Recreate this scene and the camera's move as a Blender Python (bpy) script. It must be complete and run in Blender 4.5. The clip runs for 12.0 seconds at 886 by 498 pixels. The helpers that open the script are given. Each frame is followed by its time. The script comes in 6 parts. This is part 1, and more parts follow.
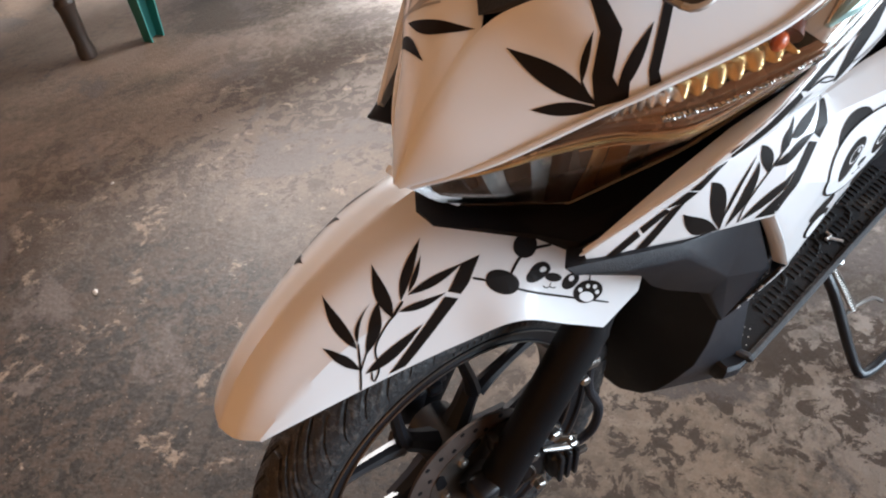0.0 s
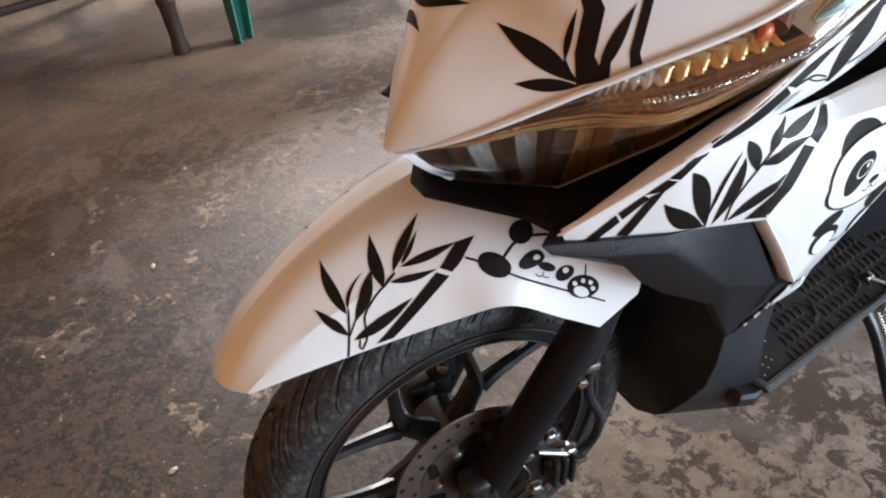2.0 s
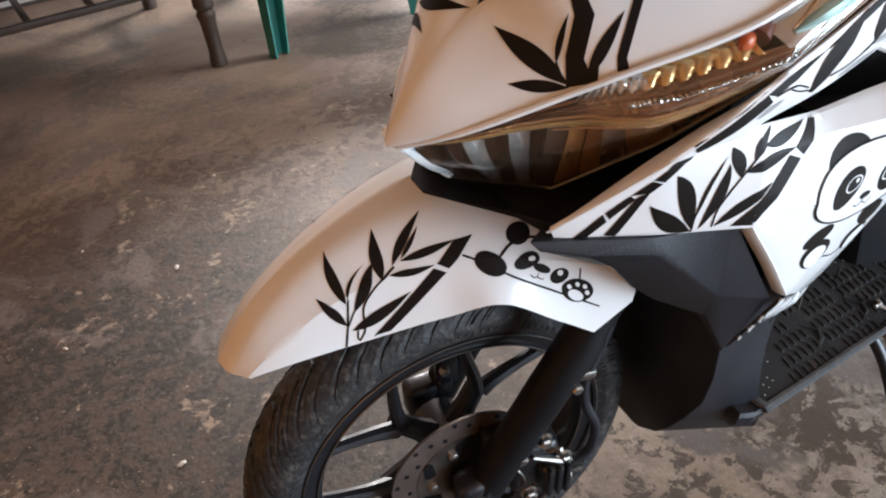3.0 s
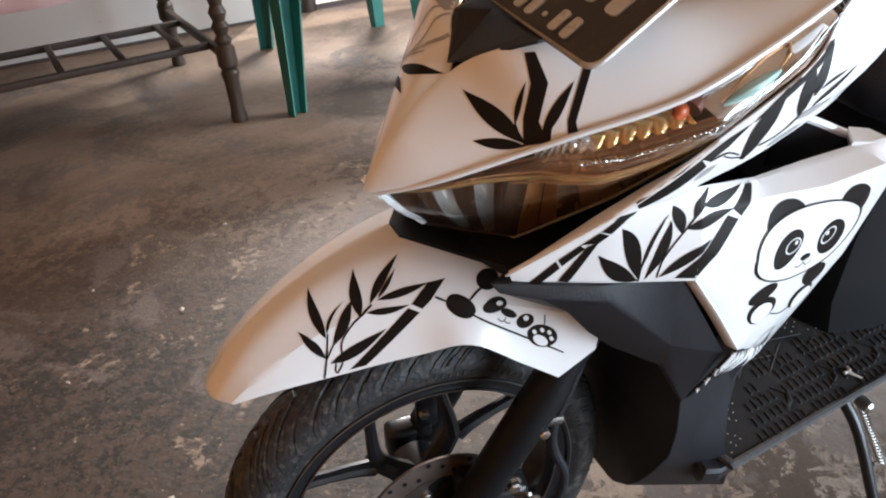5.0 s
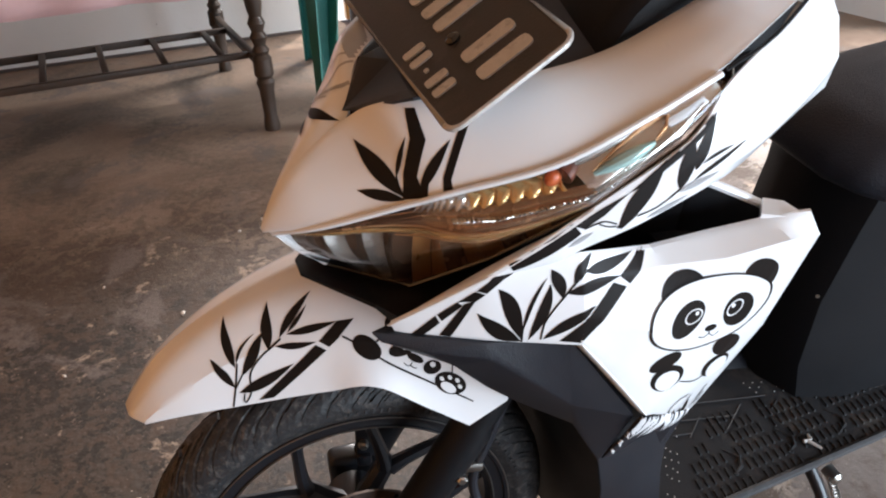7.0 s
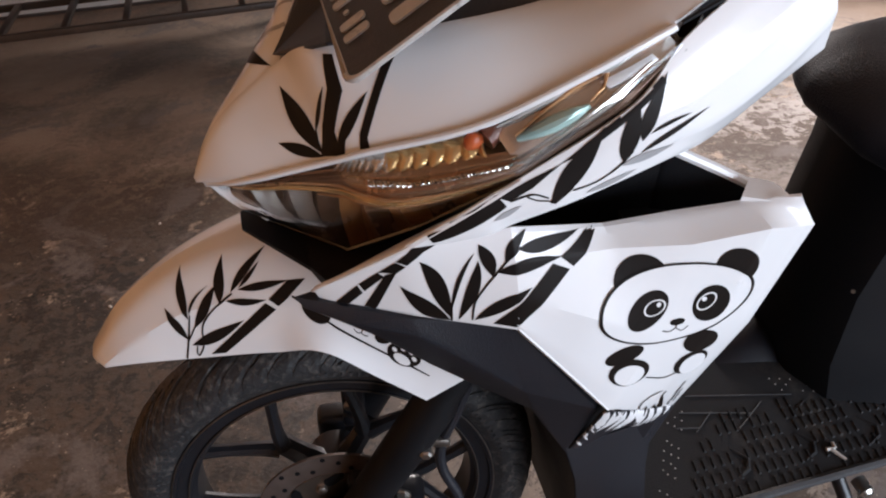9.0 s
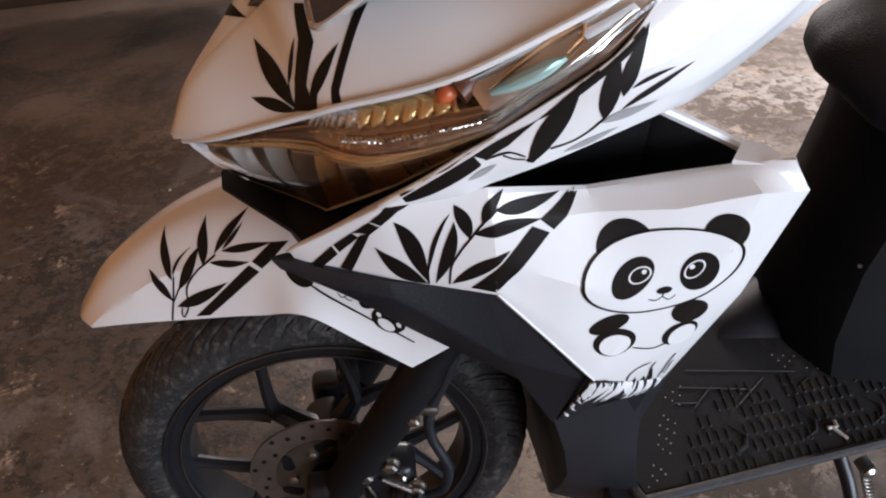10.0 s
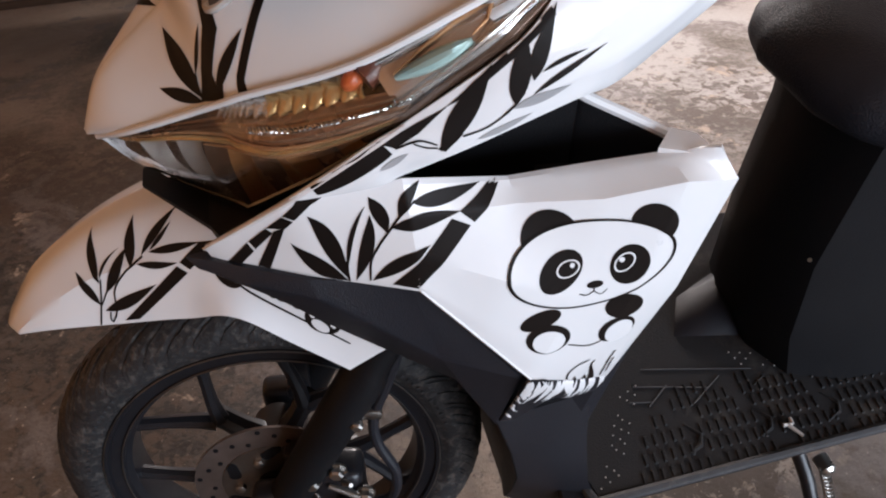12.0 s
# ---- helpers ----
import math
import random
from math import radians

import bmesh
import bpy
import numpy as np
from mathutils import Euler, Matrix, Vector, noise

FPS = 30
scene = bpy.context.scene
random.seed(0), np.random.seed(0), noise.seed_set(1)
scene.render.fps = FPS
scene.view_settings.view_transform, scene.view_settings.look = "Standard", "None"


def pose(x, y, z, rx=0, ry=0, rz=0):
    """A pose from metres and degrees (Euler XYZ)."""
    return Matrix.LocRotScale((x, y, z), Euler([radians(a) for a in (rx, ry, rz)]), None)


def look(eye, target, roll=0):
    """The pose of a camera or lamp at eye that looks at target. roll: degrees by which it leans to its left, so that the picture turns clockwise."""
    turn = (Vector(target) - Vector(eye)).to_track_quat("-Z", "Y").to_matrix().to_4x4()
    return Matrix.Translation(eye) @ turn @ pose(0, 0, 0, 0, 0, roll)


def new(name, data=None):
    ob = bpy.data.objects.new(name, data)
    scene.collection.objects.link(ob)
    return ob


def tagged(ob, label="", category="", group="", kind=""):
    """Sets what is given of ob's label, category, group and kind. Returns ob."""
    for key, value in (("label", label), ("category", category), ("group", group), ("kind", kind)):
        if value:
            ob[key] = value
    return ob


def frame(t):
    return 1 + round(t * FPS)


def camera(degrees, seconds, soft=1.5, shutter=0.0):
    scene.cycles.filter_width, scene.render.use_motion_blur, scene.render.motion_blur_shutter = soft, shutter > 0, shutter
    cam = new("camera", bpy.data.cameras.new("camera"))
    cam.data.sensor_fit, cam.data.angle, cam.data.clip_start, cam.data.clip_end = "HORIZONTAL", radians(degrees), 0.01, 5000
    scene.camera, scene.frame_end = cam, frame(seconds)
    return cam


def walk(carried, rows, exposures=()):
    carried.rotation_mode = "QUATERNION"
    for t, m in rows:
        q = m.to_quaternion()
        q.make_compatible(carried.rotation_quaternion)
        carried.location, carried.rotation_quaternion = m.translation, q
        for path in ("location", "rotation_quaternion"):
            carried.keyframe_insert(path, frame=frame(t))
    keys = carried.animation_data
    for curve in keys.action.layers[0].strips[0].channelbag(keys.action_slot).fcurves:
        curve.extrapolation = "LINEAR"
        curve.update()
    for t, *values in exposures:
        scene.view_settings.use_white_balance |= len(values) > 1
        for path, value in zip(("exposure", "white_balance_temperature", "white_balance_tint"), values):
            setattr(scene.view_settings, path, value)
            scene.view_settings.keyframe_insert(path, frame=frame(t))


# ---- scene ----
cam = camera(61.9, 12.0, soft=2.05)
PATH = [
    (0, (-0.2663, -0.4858, 1.0547), (0.1800, 0.1094, 0.3864), -8.77),
    (0.5, (-0.2598, -0.4991, 1.0506), (0.1702, 0.1165, 0.3902), -8.63),
    (1, (-0.2533, -0.5163, 1.0420), (0.1623, 0.1204, 0.3924), -8.25),
    (1.5, (-0.2471, -0.5357, 1.0333), (0.1539, 0.1210, 0.3945), -7.79),
    (2, (-0.2415, -0.5569, 1.0248), (0.1452, 0.1184, 0.3967), -7.35),
    (2.5, (-0.2389, -0.5794, 1.0161), (0.1355, 0.1155, 0.4022), -6.80),
    (4.5, (-0.2368, -0.6459, 1.0280), (0.1316, 0.1064, 0.4818), -4.82),
    (5, (-0.2336, -0.6650, 1.0312), (0.1470, 0.0954, 0.5050), -3.95),
    (5.5, (-0.2156, -0.6842, 1.0387), (0.1726, 0.0820, 0.5266), -3.31),
    (6, (-0.1946, -0.7015, 1.0428), (0.1944, 0.0725, 0.5432), -2.86),
    (6.5, (-0.1586, -0.7065, 1.0472), (0.2182, 0.0746, 0.5492), -2.55),
    (6.7, (-0.1364, -0.7106, 1.0524), (0.2179, 0.0781, 0.5499), -2.36),
    (8.3, (0.0008, -0.7085, 1.0348), (0.2179, 0.1091, 0.5015), -2.83),
    (8.5, (0.0102, -0.7053, 1.0338), (0.2174, 0.1092, 0.4917), -2.94),
    (9, (0.0297, -0.7014, 1.0264), (0.2147, 0.1079, 0.4688), -3.09),
    (9.5, (0.0474, -0.6996, 1.0184), (0.2123, 0.1027, 0.4447), -3.31),
    (10, (0.0607, -0.6998, 1.0078), (0.2127, 0.0973, 0.4234), -3.29),
    (10.5, (0.0688, -0.7021, 0.9995), (0.2215, 0.0899, 0.4083), -3.01),
    (11, (0.0758, -0.7012, 0.9911), (0.2338, 0.0886, 0.3985), -2.79),
    (11.5, (0.0895, -0.7009, 0.9842), (0.2535, 0.0909, 0.3959), -2.83),
    (12, (0.1045, -0.6986, 0.9884), (0.2779, 0.0983, 0.4096), -3.18),
]
walk(cam, [(t, look(eye, target, roll)) for t, eye, target, roll in PATH],
     [(0.0, 0.17, 6450, 13), (2.7, 0.20, 6450, 13), (4.4, 0.17, 6500, 13), (6.7, 0.16, 6520, 14), (8.5, -0.32, 6700, 19), (9.2, -0.40, 6720, 20), (12.0, -0.40, 6720, 20)])

# ---- world, sun and large lights ----
LEAN, STEER, RAKE, TRAIL = 10.9, 15.0, 26.5, 0.08
world = bpy.data.worlds.new("world")
scene.world = world
world.use_nodes = True
wn = world.node_tree
sky = wn.nodes.new("ShaderNodeTexSky")
sky.sky_type = 'NISHITA'
sky.sun_disc = False
sky.sun_elevation, sky.sun_rotation = radians(74.5), radians(36.9)
wn.links.new(sky.outputs[0], wn.nodes["Background"].inputs[0])
wn.nodes["Background"].inputs[1].default_value = 0.12


def lamp_area(name, eye, target, sx, sy, watts, colour, spread=180):
    d = bpy.data.lights.new(name, 'AREA')
    d.shape, d.size, d.size_y, d.energy, d.color = 'RECTANGLE', sx, sy, watts, colour
    d.spread = radians(spread)
    ob = new(name, d)
    ob.matrix_world = look(eye, target)
    return ob


sun_data = bpy.data.lights.new("sun", 'SUN')
sun_data.energy, sun_data.angle, sun_data.color = 4.5, radians(1.5), (1.0, 0.95, 0.88)
sun = new("sun", sun_data)
sun.matrix_world = look((1.5, 2.0, 9.0), (0, 0, 0))
lamp_area("daylight_gate", (1.87, -2.62, 0.72), (0.6, 0, 0.85), 2.8, 1.3, 164, (0.70, 0.87, 1.0))
lamp_area("daylight_door", (1.52, 3.50, 1.74), (0.45, 1.2, 0.0), 0.46, 0.50, 48, (1.0, 0.97, 0.93), 110)
# fill lamp added at an unseen side opening to brighten the far floor
lamp_area("side_fill", (3.55, 1.1, 1.1), (2.25, 1.4, 0.0), 1.5, 1.7, 68, (0.94, 0.97, 1.0), 80)


# ---- materials ----
def mat(name, base, rough=0.5, metal=0.0, var=0.12, scale=14.0, bump=0.0, bump_scale=220.0, coat=0.0,
        dirt=None, dirt_scale=5.0, dirt_at=(0.5, 0.7), spec=0.5, rough_var=0.08):
    """A surface with variation at two scales, fine relief and, where given, stains."""
    m = bpy.data.materials.new(name)
    m.use_nodes = True
    nt = m.node_tree
    n, k = nt.nodes, nt.links
    b = n["Principled BSDF"]
    tc = n.new("ShaderNodeTexCoord")
    big, fine = n.new("ShaderNodeTexNoise"), n.new("ShaderNodeTexNoise")
    big.inputs["Scale"].default_value, big.inputs["Detail"].default_value = scale, 6
    fine.inputs["Scale"].default_value, fine.inputs["Detail"].default_value = bump_scale, 3
    k.new(tc.outputs["Object"], big.inputs["Vector"])
    k.new(tc.outputs["Object"], fine.inputs["Vector"])
    ramp = n.new("ShaderNodeMapRange")
    ramp.inputs["To Min"].default_value, ramp.inputs["To Max"].default_value = 1 - var, 1 + var
    k.new(big.outputs["Fac"], ramp.inputs["Value"])
    mul = n.new("ShaderNodeVectorMath")
    mul.operation = 'SCALE'
    mul.inputs[0].default_value = base
    k.new(ramp.outputs[0], mul.inputs["Scale"])
    out = mul.outputs[0]
    if dirt:
        dn = n.new("ShaderNodeTexNoise")
        dn.inputs["Scale"].default_value, dn.inputs["Detail"].default_value, dn.inputs["Roughness"].default_value = dirt_scale, 9, 0.68
        k.new(tc.outputs["Object"], dn.inputs["Vector"])
        mr = n.new("ShaderNodeMapRange")
        mr.inputs["From Min"].default_value, mr.inputs["From Max"].default_value = dirt_at
        k.new(dn.outputs["Fac"], mr.inputs["Value"])
        mix = n.new("ShaderNodeMix")
        mix.data_type = 'RGBA'
        mix.inputs["B"].default_value = (*dirt, 1)
        k.new(mr.outputs[0], mix.inputs["Factor"])
        k.new(out, mix.inputs["A"])
        out = mix.outputs["Result"]
    k.new(out, b.inputs["Base Color"])
    rr = n.new("ShaderNodeMapRange")
    rr.inputs["To Min"].default_value, rr.inputs["To Max"].default_value = max(rough - rough_var, 0.01), rough + rough_var
    k.new(big.outputs["Fac"], rr.inputs["Value"])
    k.new(rr.outputs[0], b.inputs["Roughness"])
    b.inputs["Specular IOR Level"].default_value = 0.22
    b.inputs["Metallic"].default_value = metal
    b.inputs["Coat Weight"].default_value = coat
    b.inputs["Specular IOR Level"].default_value = spec
    if bump:
        bp = n.new("ShaderNodeBump")
        bp.inputs["Strength"].default_value, bp.inputs["Distance"].default_value = bump, 0.002
        k.new(fine.outputs["Fac"], bp.inputs["Height"])
        k.new(bp.outputs[0], b.inputs["Normal"])
    return m


def glass(name, tint=(1, 1, 1), rough=0.02):
    m = bpy.data.materials.new(name)
    m.use_nodes = True
    b = m.node_tree.nodes["Principled BSDF"]
    b.inputs["Base Color"].default_value = (*tint, 1)
    b.inputs["Roughness"].default_value = rough
    b.inputs["Transmission Weight"].default_value = 1.0
    b.inputs["IOR"].default_value = 1.45
    return m


WHITE = mat("white_paint", (0.80, 0.80, 0.81), 0.24, var=0.02, scale=4, coat=0.4, rough_var=0.05, bump=0.02, bump_scale=60)
BLACK = mat("black_plastic", (0.0125, 0.013, 0.018), 0.46, spec=0.40, var=0.25, scale=9, bump=0.35, bump_scale=900, dirt=(0.028, 0.025, 0.022), dirt_scale=7, dirt_at=(0.58, 0.8))
DEEP = mat("inner_black_plastic", (0.0070, 0.0068, 0.008), 0.5, spec=0.18, var=0.2, bump=0.2, bump_scale=700)
GLOSS = mat("gloss_black", (0.012, 0.011, 0.011), 0.12, var=0.15, coat=0.5)
DECAL = mat("black_vinyl", (0.010, 0.007, 0.006), 0.5, spec=0.15, var=0.2, scale=20)
WDECAL = mat("white_vinyl", (0.78, 0.78, 0.79), 0.3, var=0.03, scale=20)
GDECAL = mat("grey_vinyl", (0.35, 0.35, 0.36), 0.35, var=0.1, scale=60)
RUBBER = mat("tyre_rubber", (0.022, 0.021, 0.022), 0.55, spec=0.35, var=0.5, scale=38, bump=0.7, bump_scale=190, dirt=(0.10, 0.087, 0.078), dirt_scale=95, dirt_at=(0.51, 0.70))
ALLOY = mat("black_alloy", (0.013, 0.013, 0.016), 0.32, metal=0.15, var=0.3, scale=20, bump=0.1, dirt=(0.05, 0.042, 0.035), dirt_scale=22, dirt_at=(0.6, 0.85))
STEEL = mat("brushed_steel", (0.30, 0.28, 0.26), 0.36, metal=1.0, var=0.25, scale=45, bump=0.25, bump_scale=600)
BOLT = mat("zinc_bolt", (0.55, 0.53, 0.50), 0.3, metal=1.0, var=0.3, scale=70)
RUST = mat("rusty_disc", (0.21, 0.165, 0.145), 0.4, metal=0.8, var=0.35, scale=50, bump=0.3, bump_scale=500)
MIRROR = mat("reflector", (0.78, 0.76, 0.74), 0.07, metal=1.0, var=0.05, rough_var=0.03)
SMOKE = mat("smoked_bezel", (0.10, 0.055, 0.035), 0.24, metal=0.5, var=0.3, scale=40)
AMBER = mat("amber_reflector", (0.62, 0.41, 0.19), 0.22, metal=0.75, var=0.25, scale=60)
COPPER = mat("copper_trim", (0.52, 0.27, 0.13), 0.25, metal=0.6, var=0.2, scale=60)
BRONZE = mat("bronze_trim", (0.27, 0.145, 0.085), 0.26, metal=0.6, var=0.25, scale=60)
SOCKET = mat("bulb_socket", (0.10, 0.03, 0.018), 0.3, var=0.2)
# brown put into the bowl's colour for the room it reflects
BOWL = mat("bowl_brown_reflection", (0.30, 0.125, 0.04), 0.3, metal=0.25, var=0.3, scale=70, bump=0.3, bump_scale=160)
CHROME = mat("satin_chrome", (0.66, 0.64, 0.61), 0.17, metal=0.86, var=0.12, scale=60)
BULB = mat("orange_bulb", (0.40, 0.075, 0.02), 0.35, var=0.2, scale=50)
TEAL = mat("tinted_position_lens", (0.34, 0.48, 0.45), 0.25, var=0.2, scale=30, metal=0.4)
LENS = glass("clear_polycarbonate", (0.98, 0.97, 0.96), 0.015)
PLATE = mat("black_plate_enamel", (0.030, 0.026, 0.026), 0.42, var=0.2, scale=40, bump=0.15, bump_scale=500, dirt=(0.09, 0.075, 0.065), dirt_scale=18, dirt_at=(0.55, 0.85))
LETTER = mat("worn_silver_paint", (0.55, 0.53, 0.51), 0.4, metal=0.3, var=0.2, scale=120, dirt=(0.22, 0.2, 0.19), dirt_scale=90, dirt_at=(0.55, 0.75))
SEAT = mat("black_vinyl_seat", (0.015, 0.016, 0.023), 0.6, spec=0.3, var=0.2, scale=6, bump=0.5, bump_scale=520)
MAT_RUBBER = mat("foot_rubber", (0.020, 0.0195, 0.021), 0.68, spec=0.25, var=0.3, scale=12, bump=0.4, bump_scale=500, dirt=(0.075, 0.066, 0.058), dirt_scale=14, dirt_at=(0.56, 0.8))
LIP = mat("worn_rubber_lip", (0.040, 0.040, 0.043), 0.55, spec=0.35, var=0.4, scale=40, bump=0.3, bump_scale=400, dirt=(0.10, 0.095, 0.09), dirt_scale=30, dirt_at=(0.55, 0.75))
TABLE_WOOD = mat("dark_stained_wood", (0.050, 0.034, 0.025), 0.45, var=0.4, scale=16, bump=0.25, bump_scale=120, dirt=(0.14, 0.11, 0.09), dirt_scale=11, dirt_at=(0.6, 0.8))
CLOTH = mat("pink_cotton", (0.84, 0.60, 0.63), 0.85, var=0.08, scale=20, bump=0.4, bump_scale=700, spec=0.2)
GREEN = mat("green_plastic", (0.022, 0.155, 0.135), 0.38, var=0.18, scale=9, bump=0.06, bump_scale=200, dirt=(0.10, 0.17, 0.14), dirt_scale=10, dirt_at=(0.6, 0.85))
WALL = mat("painted_plaster", (0.76, 0.77, 0.76), 0.75, var=0.06, scale=3, bump=0.3, bump_scale=60, dirt=(0.42, 0.40, 0.37), dirt_scale=2.4, dirt_at=(0.58, 0.9))
SKIRT = mat("dark_skirting", (0.075, 0.06, 0.055), 0.6, var=0.3, scale=12, bump=0.2)
CEIL = mat("plywood_ceiling", (0.50, 0.31, 0.18), 0.7, var=0.25, scale=5, bump=0.2, bump_scale=50)
BROWN_WALL = mat("brown_wall_paint", (0.72, 0.34, 0.12), 0.8, var=0.2, scale=4, bump=0.3, bump_scale=60)
TAN_WALL = mat("tan_wall_paint", (0.60, 0.42, 0.29), 0.8, var=0.15, scale=4, bump=0.3, bump_scale=60)
ORANGE_WOOD = mat("varnished_wood", (0.50, 0.25, 0.075), 0.32, var=0.3, scale=10, bump=0.12, bump_scale=90, coat=0.3)
CRUMB = mat("pale_cement", (0.55, 0.51, 0.46), 0.8, var=0.2, scale=80)
YARD = mat("pale_yard", (0.72, 0.70, 0.66), 0.85, var=0.2, scale=3)


def concrete():
    """Old cement screed: worn patches, dark oily stains, exposed grit and fine pits, with some light and dimness
    painted in.
    """
    m = bpy.data.materials.new("old_cement_screed")
    m.use_nodes = True
    n, k = m.node_tree.nodes, m.node_tree.links
    b = n["Principled BSDF"]
    tc = n.new("ShaderNodeTexCoord")

    def noise_at(scale, detail, rough=0.6, warp=0.0):
        t = n.new("ShaderNodeTexNoise")
        t.inputs["Scale"].default_value, t.inputs["Detail"].default_value = scale, detail
        t.inputs["Roughness"].default_value, t.inputs["Distortion"].default_value = rough, warp
        k.new(tc.outputs["Object"], t.inputs["Vector"])
        return t.outputs["Fac"]

    def spread(v, a, c):
        r = n.new("ShaderNodeMapRange")
        r.inputs["From Min"].default_value, r.inputs["From Max"].default_value = a, c
        k.new(v, r.inputs["Value"])
        return r.outputs[0]

    def blend(f, a, c):
        x = n.new("ShaderNodeMix")
        x.data_type = 'RGBA'
        k.new(f, x.inputs["Factor"])
        for s, v in (("A", a), ("B", c)):
            if isinstance(v, tuple):
                x.inputs[s].default_value = (*v, 1)
            else:
                k.new(v, x.inputs[s])
        return x.outputs["Result"]

    def times(a, c):
        x = n.new("ShaderNodeMath")
        x.operation = 'MULTIPLY'
        k.new(a, x.inputs[0])
        k.new(c, x.inputs[1])
        return x.outputs[0]

    tone = blend(spread(noise_at(1.3, 8, 0.62, 0.4), 0.36, 0.64), (0.152, 0.102, 0.071), (0.258, 0.190, 0.140))
    tone = blend(spread(noise_at(5.5, 9, 0.7, 0.8), 0.50, 0.95), tone, (0.320, 0.245, 0.186))
    def plus(a, c, f):
        x = n.new("ShaderNodeMath")
        x.operation = 'MULTIPLY_ADD'
        k.new(c, x.inputs[0])
        x.inputs[1].default_value = f
        k.new(a, x.inputs[2])
        return x.outputs[0]

    place = n.new("ShaderNodeSeparateXYZ")
    k.new(tc.outputs["Object"], place.inputs[0])
    # towards the table the screed is smooth and evenly brown; nearer it is broken and gritty
    broken = spread(plus(place.outputs["Y"], noise_at(2.4, 5, 0.6, 0.5), -1.1), 1.25, 0.80)

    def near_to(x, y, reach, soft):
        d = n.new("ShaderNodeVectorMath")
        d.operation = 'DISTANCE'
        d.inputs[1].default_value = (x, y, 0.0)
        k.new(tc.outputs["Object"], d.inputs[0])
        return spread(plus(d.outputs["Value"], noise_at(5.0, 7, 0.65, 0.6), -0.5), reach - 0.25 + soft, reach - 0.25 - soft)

    # nearer floor dimmed in colour to offset strong light from the door
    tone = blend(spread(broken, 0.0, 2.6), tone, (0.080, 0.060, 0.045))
    # pale sand here and grey below, lightened further to make up for light
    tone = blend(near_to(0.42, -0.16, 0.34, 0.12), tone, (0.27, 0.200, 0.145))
    # pale grey that also stands in for strong daylight on this stretch
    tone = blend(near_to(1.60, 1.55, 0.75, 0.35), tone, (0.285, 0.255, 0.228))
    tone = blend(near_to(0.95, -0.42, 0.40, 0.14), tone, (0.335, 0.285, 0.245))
    grain = noise_at(42, 8, 0.74)
    pits = noise_at(110, 5, 0.7)
    # dark worn stains with gritty edges, large and small, then cleaner sandy spots
    tone = blend(spread(plus(noise_at(1.6, 7, 0.6, 0.7), grain, 0.45), 0.70, 0.85), tone, (0.080, 0.060, 0.043))
    chips = spread(plus(noise_at(24, 9, 0.72, 0.5), noise_at(2.2, 4, 0.6, 0.4), 0.55), 0.775, 0.815)
    far = n.new("ShaderNodeVectorMath")
    far.operation = 'DISTANCE'
    far.inputs[1].default_value = (-0.50, 0.40, 0.0)
    k.new(tc.outputs["Object"], far.inputs[0])
    worn = spread(plus(far.outputs["Value"], noise_at(2.6, 6, 0.65, 0.6), -0.9), 0.56, 0.14)
    rough_chips = spread(plus(noise_at(29, 9, 0.74, 0.6), noise_at(4.0, 5, 0.6, 0.4), 0.5), 0.728, 0.746)
    # the whole worn area is also dimmed, imitating light that falls off
    tone = blend(spread(worn, 0.0, 1.1), tone, (0.052, 0.040, 0.031))
    tone = blend(times(worn, rough_chips), tone, (0.022, 0.016, 0.012))
    tone = blend(times(broken, chips), tone, (0.071, 0.048, 0.033))
    tone = blend(times(broken, spread(plus(noise_at(7.5, 8, 0.7, 0.6), grain, 0.5), 0.84, 0.90)), tone, (0.302, 0.230, 0.172))
    tone = blend(spread(plus(noise_at(3.1, 6, 0.6, 0.9), grain, 0.3), 0.71, 0.78), tone, (0.122, 0.097, 0.084))
    tone = blend(times(broken, spread(pits, 0.60, 0.70)), tone, (0.068, 0.048, 0.036))
    tone = blend(spread(noise_at(150, 2, 0.5), 0.70, 0.76), tone, (0.451, 0.368, 0.292))
    k.new(tone, b.inputs["Base Color"])
    rr = n.new("ShaderNodeMapRange")
    rr.inputs["To Min"].default_value, rr.inputs["To Max"].default_value = 0.42, 0.68
    k.new(noise_at(3.1, 5), rr.inputs["Value"])
    k.new(rr.outputs[0], b.inputs["Roughness"])
    bp = n.new("ShaderNodeBump")
    bp.inputs["Strength"].default_value, bp.inputs["Distance"].default_value = 0.6, 0.004
    k.new(noise_at(60, 8, 0.7), bp.inputs["Height"])
    k.new(bp.outputs[0], b.inputs["Normal"])
    return m


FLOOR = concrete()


# ---- mesh helpers ----
def part(name, bm, material, parent=None, label="", smooth=True, flat_angle=32):
    """Links a bmesh as one mesh object, under a thing or a part where one is given."""
    bmesh.ops.recalc_face_normals(bm, faces=bm.faces)
    if smooth:
        for fc in bm.faces:
            fc.smooth = True
        for e in bm.edges:
            if len(e.link_faces) == 2 and e.calc_face_angle(0) > radians(flat_angle):
                e.smooth = False
    me = bpy.data.meshes.new(name)
    bm.to_mesh(me)
    bm.free()
    me.materials.append(material)
    ob = new(name, me)
    if parent:
        ob.parent = parent
    return tagged(ob, label)


